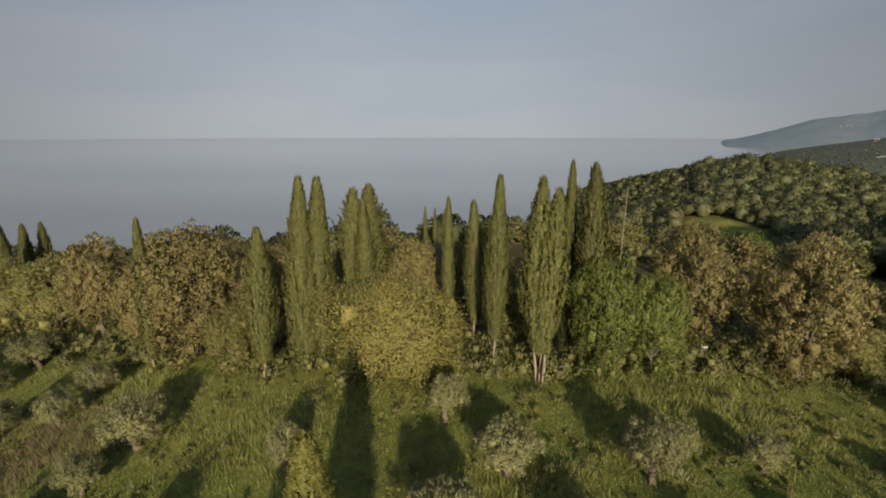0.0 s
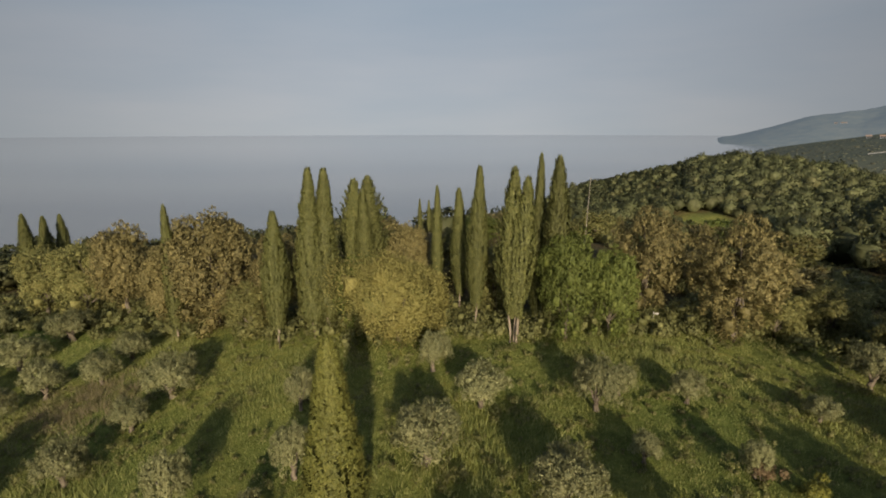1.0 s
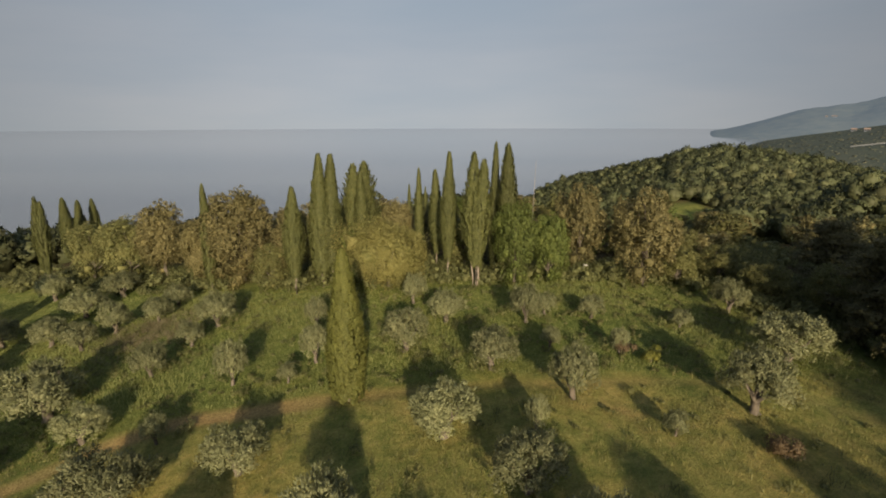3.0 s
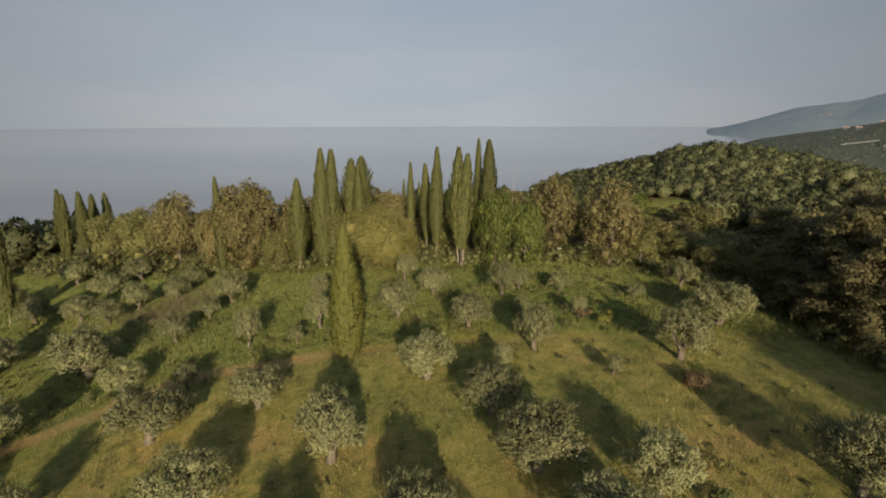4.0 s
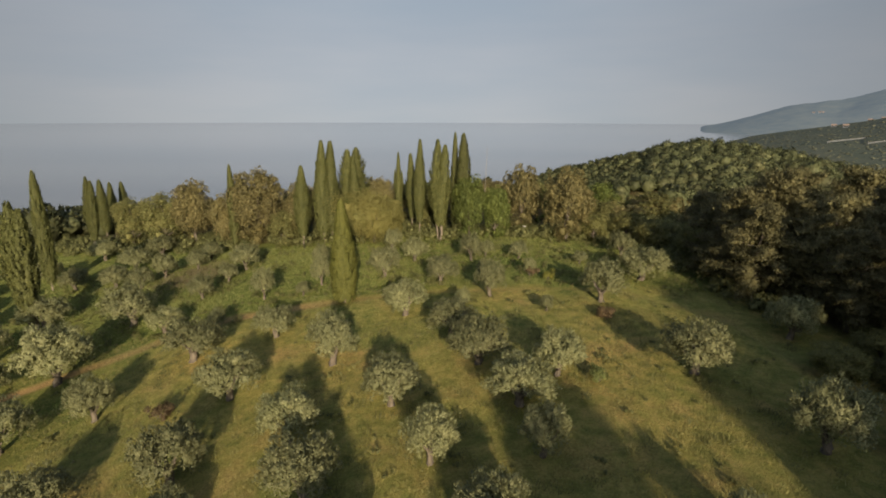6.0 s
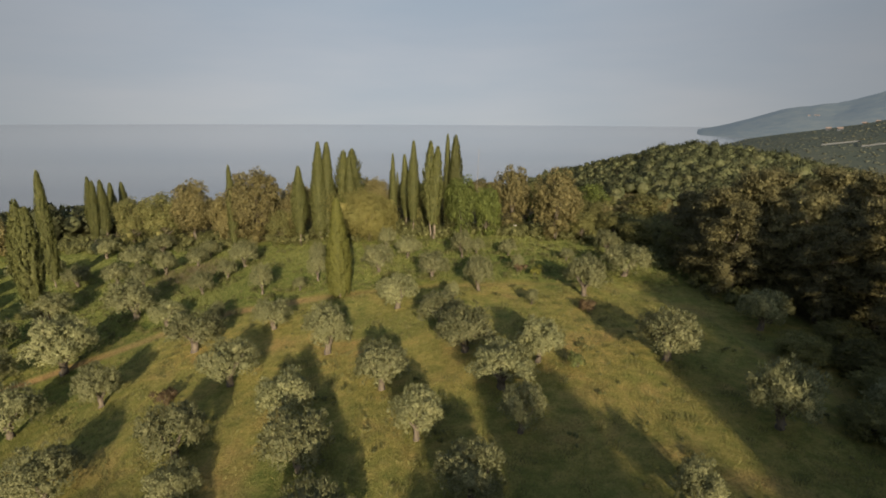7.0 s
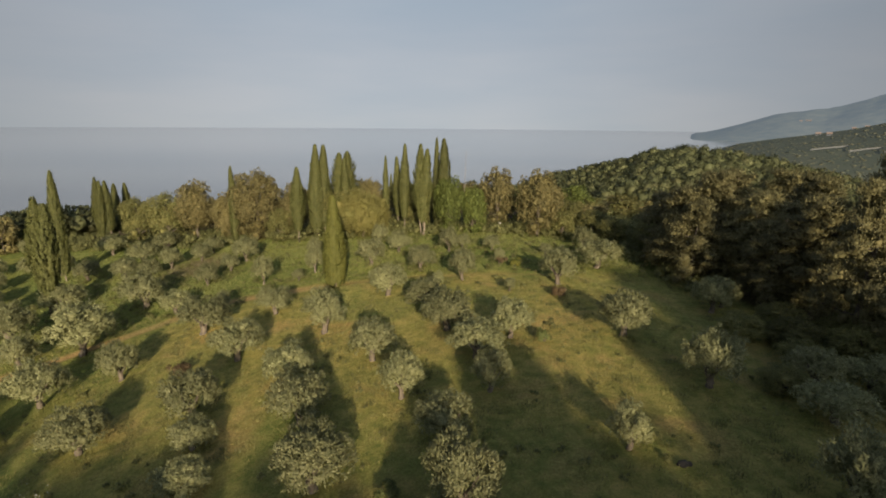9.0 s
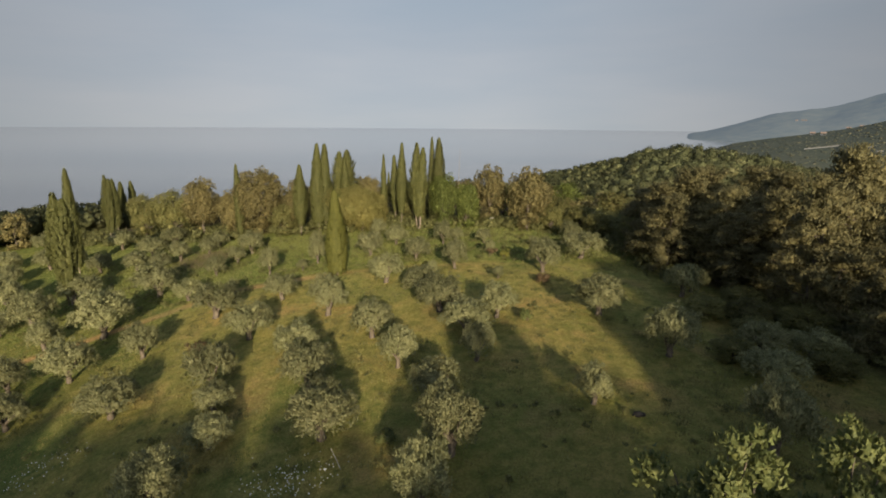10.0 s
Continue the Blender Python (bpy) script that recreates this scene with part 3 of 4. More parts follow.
# ---- the ground sheet, the sea and the distance ----
def ground_sheet():
    s = np.linspace(-1, 1, 261)
    axis = 75 * s + 1400 * np.sign(s) * np.abs(s) ** 7
    xs, ys = np.meshgrid(axis, axis + 8)
    z = ground(xs, ys)
    n = len(axis)
    i = np.arange(n * n).reshape(n, n)
    quads = np.stack([i[:-1, :-1], i[:-1, 1:], i[1:, 1:], i[1:, :-1]], -1).reshape(-1, 4)
    gap = track_gap(xs, ys)
    bed = -0.06 * np.exp(-(gap / 0.7) ** 2) + 0.04 * np.exp(-((gap - 1.2) / 0.5) ** 2)
    me = raw_mesh("ground", np.stack([xs, ys, z + bed], -1).reshape(-1, 3), quads, ground_material(), True)
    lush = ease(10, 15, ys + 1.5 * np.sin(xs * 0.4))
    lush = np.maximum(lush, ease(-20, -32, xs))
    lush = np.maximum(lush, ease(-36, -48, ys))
    worn = (0.3 + 0.65 * ease(4, -12, xs)) * np.exp(-(gap / (0.65 + 0.35 * ease(4, -12, xs))) ** 4)
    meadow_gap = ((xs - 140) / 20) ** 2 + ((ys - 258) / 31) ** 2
    # under the woods the ground is painted dark, as if shaded between crowns
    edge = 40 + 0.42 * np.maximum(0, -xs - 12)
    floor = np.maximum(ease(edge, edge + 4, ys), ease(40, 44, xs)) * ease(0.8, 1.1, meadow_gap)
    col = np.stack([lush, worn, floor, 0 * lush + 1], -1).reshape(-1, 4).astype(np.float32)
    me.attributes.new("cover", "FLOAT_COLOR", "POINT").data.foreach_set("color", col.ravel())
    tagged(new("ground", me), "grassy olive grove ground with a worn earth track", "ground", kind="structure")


ground_sheet()
SEA = -45.0
k = 4960
w = np.linspace(0, 2 * math.pi, 97)[:-1]
rim = np.stack([np.cos(w) * k, np.sin(w) * k - 20, 0 * w + SEA], 1)
mid = np.stack([np.cos(w) * 60, np.sin(w) * 60 - 20, 0 * w + SEA], 1)
j = np.arange(96)
tagged(new("water", raw_mesh("sea", np.concatenate([mid, rim]), np.stack([j, j + 96, (j + 1) % 96 + 96, (j + 1) % 96], 1), sea_material())),
       "calm grey-blue sea reaching the hazy horizon", "sea", kind="structure")


def far_hills(name, label, near, deep, profile, material, seed):
    """A range of hills beyond the water, as a sheet with folds; profile gives the crest's height by bearing in degrees."""
    rows, cols = 26, 150
    b = np.linspace(profile[0][0], profile[-1][0], cols)
    crest = np.interp(b, [p[0] for p in profile], [p[1] for p in profile])
    verts = []
    for r in range(rows):
        k = r / (rows - 1)
        dist = near + deep * k
        lift = math.sin(min(1, k * 1.6) * math.pi / 2)
        for i in range(cols):
            x, y = math.sin(radians(b[i])) * dist, math.cos(radians(b[i])) * dist - 20
            fold = noise.fractal(Vector((x / 330, y / 330, seed)), 0.9, 2.1, 5)
            verts.append((x, y, SEA - 3 + (crest[i] - SEA) * lift * (1 + 0.16 * fold * (0.35 + 0.65 * (1 - k)))))
    i = np.arange(rows * cols).reshape(rows, cols)
    quads = np.stack([i[:-1, :-1], i[1:, :-1], i[1:, 1:], i[:-1, 1:]], -1).reshape(-1, 4)
    ob = new(name, raw_mesh(name, verts, quads, material, True))
    tagged(ob, label, "hills", kind="structure")
    return np.array(verts).reshape(rows, cols, 3)


# the headland's bluish emission stands in for haze over the water
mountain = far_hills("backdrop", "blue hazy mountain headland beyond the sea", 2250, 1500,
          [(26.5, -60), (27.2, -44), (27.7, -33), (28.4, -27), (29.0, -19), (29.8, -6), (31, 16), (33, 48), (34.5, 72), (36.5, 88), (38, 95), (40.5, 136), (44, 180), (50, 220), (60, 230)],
          hill_material("hazed_mountain", (0.035, 0.045, 0.045), (0.07, 0.075, 0.06), (0.27, 0.34, 0.42), 0.19), 3.0)
# a weak grey-green emission lays haze on the nearer slope
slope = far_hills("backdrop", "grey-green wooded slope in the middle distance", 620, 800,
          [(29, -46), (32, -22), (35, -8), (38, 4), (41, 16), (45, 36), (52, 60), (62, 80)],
          hill_material("hazed_hill", (0.03, 0.037, 0.024), (0.05, 0.052, 0.033), (0.27, 0.31, 0.30), 0.07), 8.0)



def slope_woods(grid):
    """Tree crowns over the slope in the middle distance."""
    rng = np.random.default_rng(15)
    pieces, cast = [], []
    for _ in range(3600):
        i, j = rng.uniform(2, grid.shape[0] - 2) * rng.uniform(0.4, 1), rng.uniform(2, grid.shape[1] - 40)
        a = grid[int(i), int(j)] + (grid[int(i) + 1, int(j) + 1] - grid[int(i), int(j)]) * rng.random()
        if a[2] < SEA + 3:
            continue
        r = rng.uniform(3.0, 6.0)
        cl = [(a[0] + rng.normal() * r * 0.4, a[1] + rng.normal() * r * 0.4, a[2] + r * rng.uniform(-0.45, -0.3), r * rng.uniform(0.35, 0.55)) for _ in range(4)]
        pieces.append(lobes(rng, cl, 1.0, False, 0.3))
        cast.append(np.full(len(cl) * len(CUBE), rng.random()))
    v, f, shade = joined(pieces)
    me = raw_mesh("slope_woods", v, f, HAZED_SLOPE_LEAF, True, shade)
    me.attributes.new("own_shade", "FLOAT", "POINT").data.foreach_set("value", np.concatenate(cast).astype(np.float32))
    tagged(new("slope_woods", me), "hazy grey-green woods on the slope in the middle distance", "woods", kind="stuff")


slope_woods(slope)

# ---- trees ----
turns = random.Random(4)
GROVE_NEAR = [
    (7.2, -31.2, 3.8, 3.2), (26.9, -29.4, 4.4, 4.0), (-8.5, -27.2, 3.6, 4.3), (8.9, -27.0, 4.3, 4.0), (0.7, -23.5, 3.9, 4.8),
    (18.8, -23.0, 2.7, 2.7), (-7.4, -21.7, 2.3, 3.3), (32.6, -21.1, 2.4, 4.5), (8.2, -20.9, 3.0, 3.8), (38.5, -17.1, 2.4, 4.1),
    (-8.9, -16.9, 2.3, 3.3), (27.1, -16.4, 4.0, 4.2), (-1.6, -16.3, 3.6, 4.4), (35.0, -16.2, 2.7, 4.1), (11.7, -15.5, 3.1, 3.0),
    (5.4, -15.0, 3.4, 3.0), (-18.7, -13.9, 3.5, 4.7), (43.5, -13.3, 1.8, 3.5), (-10.6, -13.0, 3.9, 4.2), (-29.8, -11.1, 3.2, 4.0),
]
GROVE_MID = [
    (-3.8, -10.8, 3.5, 4.1), (11.3, -10.0, 3.1, 4.7), (2.7, -8.4, 3.6, 4.0), (24.4, -7.2, 3.9, 4.7), (14.6, -6.6, 3.4, 3.8),
    (-28.4, -4.2, 4.3, 4.9), (9.1, -4.0, 3.6, 4.9), (-10.2, -3.7, 3.7, 4.7), (-35.3, -3.5, 3.8, 4.1), (-21.9, -2.4, 3.7, 3.7),
    (-2.7, -1.0, 4.3, 4.4), (36.1, -0.2, 3.6, 4.1), (38.1, 1.5, 2.6, 3.8), (7.2, 2.0, 3.1, 4.1), (-16.9, 4.9, 4.0, 5.7),
    (16.5, 5.9, 1.5, 1.5), (-31.1, 6.5, 5.8, 6.8), (-9.5, 6.6, 3.1, 4.0), (8.6, 7.0, 2.2, 1.5), (-38.8, 7.2, 3.7, 4.2),
]
FIELD_TREES = [
    (3.0, 7.4, 3.4, 4.5), (22.5, 8.1, 4.1, 4.3), (11.6, 10.3, 3.7, 3.1), (-17.1, 11.5, 2.2, 1.8), (-23.8, 13.7, 2.8, 3.8),
    (-44.6, 14.0, 5.6, 6.1), (6.7, 14.9, 3.3, 3.8), (29.6, 15.9, 3.7, 5.8), (-9.2, 16.7, 1.6, 1.6), (16.9, 16.8, 2.1, 1.6),
    (-14.2, 18.2, 3.7, 2.6), (11.8, 18.4, 1.7, 1.7), (-30.1, 18.6, 4.8, 6.5), (-7.6, 19.5, 3.4, 2.5), (-0.1, 19.5, 3.6, 4.1),
    (24.3, 22.5, 1.6, 2.1), (-23.5, 22.9, 3.1, 3.3), (-54.8, 23.1, 6.2, 5.1), (10.7, 23.6, 3.4, 3.0), (-44.5, 23.9, 4.1, 6.0),
]
FIELD_FAR = [
    (16.9, 24.5, 2.2, 2.4), (3.4, 24.9, 2.9, 3.6), (12.8, 25.6, 2.1, 2.2), (-9.1, 26.9, 3.0, 2.1), (31.3, 27.3, 3.4, 3.4),
    (-22.0, 27.9, 2.5, 2.9), (0.2, 30.4, 3.1, 2.5), (-20.9, 32.0, 3.6, 4.3), (-36.6, 33.0, 3.1, 3.5), (-42.4, 36.3, 3.3, 4.4),
    (-34.9, 36.6, 3.6, 3.7), (-30.1, 37.2, 3.0, 3.3), (-29.8, 41.6, 2.8, 3.4), (-58.4, 44.7, 3.9, 4.6), (-43.7, 44.8, 3.5, 5.3),
    (-42.1, 50.7, 3.6, 5.4), (-54.9, 54.7, 3.8, 4.9), (-73.1, 59.0, 3.9, 5.4),
]

OUTER_LEFT = [(-50.5, 15.0, 3.6, 4.6), (-61.0, 30.0, 3.8, 5.0), (-66.0, 38.0, 3.6, 4.6), (-50.0, 38.5, 3.4, 4.2), (-64.0, 46.0, 3.8, 5.0), (-72.0, 46.0, 4.0, 5.2), (-57.0, 12.0, 3.8, 5.0), (-68.0, 22.0, 4.0, 5.5), (-80.0, 40.0, 4.0, 5.5)]

olives = [olive_tree(40 + k) for k in range(6)]
for row in (GROVE_NEAR, GROVE_MID, FIELD_TREES, FIELD_FAR, OUTER_LEFT):
    for x, y, h, w in row:
        kind = olives[turns.randrange(6)]
        small = h < 2.4
        stand(kind, x, y, w / 4.05, h / 3.3, turns.uniform(0, 6.28),
              ("young olive tree with sparse silvery leaves in the grass" if small else "gnarled olive tree with a lobed silvery-green crown", "olive tree", "olive trees of the grove"))

CYPRESSES = [
    # x, y, height, width, model
    (-3.8, 12.8, 11.2, 2.75, 0), (-13.9, 38.0, 12.7, 2.5, 1), (-11.05, 39.4, 15.9, 3.0, 5), (-9.85, 40.1, 15.6, 3.2, 5),
    (2.6, 41.7, 12.3, 1.8, 1), (3.9, 37.2, 14.8, 1.9, 1), (6.9, 34.6, 14.7, 3.4, 3), (10.4, 35.8, 15.3, 2.9, 2),
    (9.2, 37.6, 15.4, 1.7, 2), (0.4, 43.4, 12.4, 1.4, 2), (-27.2, 45.9, 14.2, 2.1, 2), (-60.6, 61.8, 15.0, 3.1, 3),
    (-71.2, 82.7, 13.3, 3.2, 2), (-73.3, 89.9, 13.0, 3.2, 2), (-71.8, 92.5, 13.2, 3.0, 2), (-45.7, 23.4, 17.1, 4.7, 3),
    (-54.8, 40.3, 19.1, 2.9, 2), (-3.0, 88.0, 6.5, 1.0, 2), (-1.4, 89.0, 6.2, 1.0, 2), (0.3, 90.0, 6.0, 0.9, 2), (-8.8, 49.5, 13.3, 3.3, 4), (-7.0, 50.3, 13.3, 3.4, 4), (-7.3, 47.5, 12.2, 1.9, 1),
]
cyps = [
    cypress_tree(3, 46000, 0.0, foot=0.03, taper=0.72, girth=1.12, blunt=0.5, ragged=0.1, spray=0.19, tilt=0.05, leaf=LONE_LEAF),
    cypress_tree(5, 19000, 0.16, foot=0.3, taper=0.6, blunt=0.55, ragged=0.2, girth=1.28),
    cypress_tree(8, 19000, 0.05, foot=0.1, taper=0.4, blunt=0.52, ragged=0.24, girth=0.95, tilt=0.12),
    cypress_tree(11, 27000, 0.15, 2, foot=0.3, taper=0.45, flare=0.35, blunt=0.55, ragged=0.25, stems=4),
    cypress_tree(14, 19000, 0.05, foot=0.1, taper=0.35, flare=0.6, blunt=0.5, ragged=0.42),
    cypress_tree(17, 24000, 0.07, foot=0.08, taper=0.6, blunt=0.52, ragged=0.18, girth=1.06),
]
CYP_LABELS = ["dense column cypress standing alone by the earth track", "dark cypress with a bare pale trunk below", "tall slim green cypress at the wood's edge", "broad twin-topped cypress with pale bare stems", "shaggy dark conifer standing behind the wood's edge", "tall dense cypress broadening to its foot at the wood's edge"]
for x, y, h, w, k in CYPRESSES:
    stand(cyps[k], x, y, w / (2.3 if k == 0 else 2.7), h / 14.0, turns.uniform(0, 6.28) if k not in (3, 5) else 0.0, (CYP_LABELS[k], "cypress", "cypresses"))

WOOD_EDGE = [
    # x, y, height, width, model
    (25.9, 35.2, 11.4, 8.2, 5), (11.2, 34.4, 10.2, 5.4, 3), (15.2, 35.4, 8.4, 5.0, 3), (19.8, 40.0, 11.0, 7.2, 5),
    (-23.4, 47.0, 13.0, 10.8, 1), (-38.1, 55.5, 12.5, 8.9, 2), (-45.6, 59.0, 10.6, 9.4, 4), (-53.9, 63.0, 10.2, 8.1, 4),
    (-15.5, 43.5, 10.0, 6.0, 2), (-30.0, 50.2, 9.2, 6.5, 1), (33.5, 44.0, 6.0, 6.0, 4), (30.6, 37.0, 4.6, 5.0, 4),
    (36.0, 38.0, 5.0, 6.0, 4), (-2.9, 36.6, 7.7, 9.6, 0), (-6.5, 40.0, 7.5, 6.0, 3), (6.0, 41.0, 7.0, 6.0, 4),
    (-2.6, 49.0, 8.2, 5.5, 1), (2.5, 52.0, 7.0, 6.0, 4), (-17.8, 42.0, 6.0, 5.5, 4), (37.0, 31.0, 5.0, 6.0, 4), (41.5, 27.0, 6.0, 6.0, 4),
]
broads = [dome_tree(21), broad_tree(22, OAK_LEAF, count=28000, length=0.215, heads=30, small=0.9), broad_tree(23, OAK_LEAF, count=25000, length=0.215, heads=24, reach=2.4, skirt=3, bluff=2.2), broad_tree(24, GREEN_LEAF, "ivy_tree", count=23000, length=0.215, heads=26, bluff=3), broad_tree(25, HOLM_LEAF, count=22000, length=0.215, heads=26),
          broad_tree(26, OAK_LEAF, count=22000, length=0.215, heads=15, reach=2.9, skirt=2, bluff=2.2, deep=0.55, small=1.15)]
backs = {1: broad_tree(31, OAK_LEAF, count=2700, length=0.5, heads=10), 2: broad_tree(32, OAK_LEAF, count=2700, length=0.5, heads=10), 3: broad_tree(33, GREEN_LEAF, "ivy_tree", 2700, 0.5, 10), 4: broad_tree(34, HOLM_LEAF, count=2700, length=0.5, heads=10)}
BROAD_TAGS = [("round golden-green tree with fine dense foliage", "tree"), ("large oak with golden-brown spring foliage", "oak"), ("brownish oak at the edge of the wood", "oak"),
              ("leafy bright green broadleaf tree at the wood's edge", "tree"), ("dark green holm oak in the wood", "oak"), ("open-crowned oak with golden leaf tufts and a bare trunk", "oak")]
for x, y, h, w, k in WOOD_EDGE:
    stand(broads[k], x, y, w / 8.3, h / (7.8 if k == 0 else 9.9), turns.uniform(0, 6.28), (*BROAD_TAGS[k], "trees of the wood"))
# the rows behind the edge
rng = np.random.default_rng(77)
taken = []
while len(taken) < 46:
    x, y = rng.uniform(-125, 70), rng.uniform(44, 118)
    if y < 50 + 0.45 * max(0, -x - 10) - (8 if x > 5 else 0) or any((x - a) ** 2 + (y - b) ** 2 < 36 for a, b in taken):
        continue
    taken.append((x, y))
    k = (1, 2, 4, 4, 3)[rng.integers(5)]
    h = min(rng.uniform(5.0, 7.5), 17.0 - 0.147 * (y + 7.5) - float(ground(x, y)) + 0.02 * max(0, x - 10) * 3)
    if h < 2.5:
        continue
    stand(backs[k], x, y, rng.uniform(0.85, 1.25), h / 9.9, rng.uniform(0, 6.28), (*BROAD_TAGS[k], "trees of the wood"))

side = np.random.default_rng(78)
beside = []
while len(beside) < 44:
    x, y = (side.uniform(58, 120), side.uniform(-5, 100)) if side.random() < 0.6 else (side.uniform(-125, -76), side.uniform(22, 95))
    if any((x - a) ** 2 + (y - b) ** 2 < 42 for a, b in beside):
        continue
    beside.append((x, y))
    k = (1, 4, 4, 2)[side.integers(4)]
    stand(backs[k], x, y, side.uniform(0.9, 1.3), side.uniform(0.65, 0.95), side.uniform(0, 6.28), (*BROAD_TAGS[k], "trees of the wood"))

PINES = [
    (39.5, 10.5, 10.0, 7.5), (43.5, 14.0, 13.2, 9.0), (44.5, 7.0, 11.5, 8.5), (47.0, 0.5, 12.0, 9.0), (43.5, -9.0, 13.8, 8.0),
    (50.0, -4.5, 16.5, 10.0), (52.0, 9.0, 14.0, 10.0), (41.0, 21.0, 9.5, 8.0), (48.0, 24.0, 12.0, 9.0), (46.0, 34.0, 9.0, 9.0),
    (55.0, 18.0, 14.0, 11.0), (62.0, 28.0, 12.0, 11.0), (60.0, 2.0, 15.0, 11.0), (54.0, -14.0, 15.0, 10.0), (44.5, -17.0, 9.5, 7.0),
    (57.0, 36.0, 9.0, 9.0), (66.0, 12.0, 13.0, 11.0), (43.0, 2.0, 9.0, 7.5), (40.0, 15.0, 11.0, 8.0),
    (47.0, 16.5, 13.5, 9.0),
]
# pines added out of view, to shade the right edge and lower grove
PINES_SHADE = [
    (46.0, -30.0, 10.0, 8.0), (38.5, -48.0, 17.5, 9.0), (50.0, -42.0, 11.0, 9.0), (34.0, -62.0, 18.0, 8.5), (20.6, -62.0, 15.6, 6.5), (33.0, -52.0, 14.0, 8.0), (43.0, -58.0, 20.5, 9.5),
]
pines = [pine_tree(61 + k) for k in range(3)]
for x, y, h, w in PINES + PINES_SHADE:
    stand(pines[turns.randrange(3)], x, y, w / 8.8, h / 13.6, turns.uniform(0, 6.28), ("shaggy brown-green pine beside the grove", "pine", "pines"))
# trees added out of view, their heights set to shape the shadows ahead
for x, y, h, w in [(29.7, -49, 11.5, 8.5), (29.5, -62, 13.4, 5), (43, -34, 10.5, 8), (-44, -63, 19, 12), (-36, -62, 20, 11), (-29, -62, 20, 11), (-22, -62, 18.3, 10.5), (-15.5, -62, 16.8, 10), (-9.5, -62, 15.7, 9.5),
                   (31.8, -64, 16.5, 5.5), (35.2, -65, 17.5, 7), (38.6, -66, 19.5, 8), (42.5, -66, 19.5, 9), (48, -64, 18, 10), (55, -60, 20, 10), (64, -54, 21, 11), (73, -50, 22, 11),
                   (25, -65, 12.2, 5), (28, -65, 13.2, 5), (-26, -66, 19, 11), (-33, -66, 21, 11), (-40, -66, 22, 11), (-50, -64, 25, 12), (-59, -62, 27, 12), (-68, -60, 28, 12),
                   (-4, -62, 13.4, 8), (1, -62, 14, 8.5), (5.2, -62, 12.6, 7.5), (9.3, -62, 12, 7), (13.5, -62, 13.4, 7.5), (17.2, -62, 14.5, 7), (23.4, -62, 12.8, 4), (26.6, -62, 11.3, 5)]:
    stand(backs[4], x, y, w / 7.6, h / 9.9, turns.uniform(0, 6.28), (*BROAD_TAGS[4], "trees of the wood"))
for x, y, h, w in [(34.6, -7.5, 2.6, 4.6), (38.0, -9.5, 3.0, 5.0), (41.5, -12.0, 3.2, 5.4), (36.2, -13.0, 2.4, 4.2), (40.0, -5.0, 3.0, 4.8), (31.8, -17.2, 2.2, 3.8), (37.8, -20.0, 2.6, 4.4), (44.0, -8.0, 3.4, 5.0)]:
    stand(broads[4], x, y, w / 8.3, h / 9.9, turns.uniform(0, 6.28), ("low dense evergreen bush in the shade beside the grove", "bush", "bushes beside the grove"), 0.2)
# an added second row, also out of view, closed so its tops shade the lower grove
ROW_X = [-64, -45, -30, -21, -12.2, -7.8, -1.1, 1.8, 4.2, 7.7, 10.4, 13.9, 17.3, 20.3, 22.2, 26.2, 29.8, 31.6, 36, 40, 48]
ROW_TOP = [7, 9, 9.5, 8.4, 8.6, 9.6, 10, 10.8, 11, 10.2, 11.4, 11.8, 13, 14.2, 12.4, 12.6, 14, 16, 18, 20, 20]
for k in range(26):
    x = -62 + 4.3 * k
    h = float(np.interp(x, ROW_X, ROW_TOP)) + 2.2 - float(ground(x, -68))
    stand(backs[4], x, -68, 0.95, h / 9.6, turns.uniform(0, 6.28), (*BROAD_TAGS[4], "trees of the wood"))
fig = fig_tree(91)
for x, y, h, sx, turn in [(14.9, -43.9, 12.0, 0.9, 0.4), (17.5, -43.9, 11.8, 0.74, 2.9)]:
    stand(fig, x, y, sx, h / 11.8, turn, ("tall leafy tree with fresh bright green foliage", "tree", "trees of the wood"))


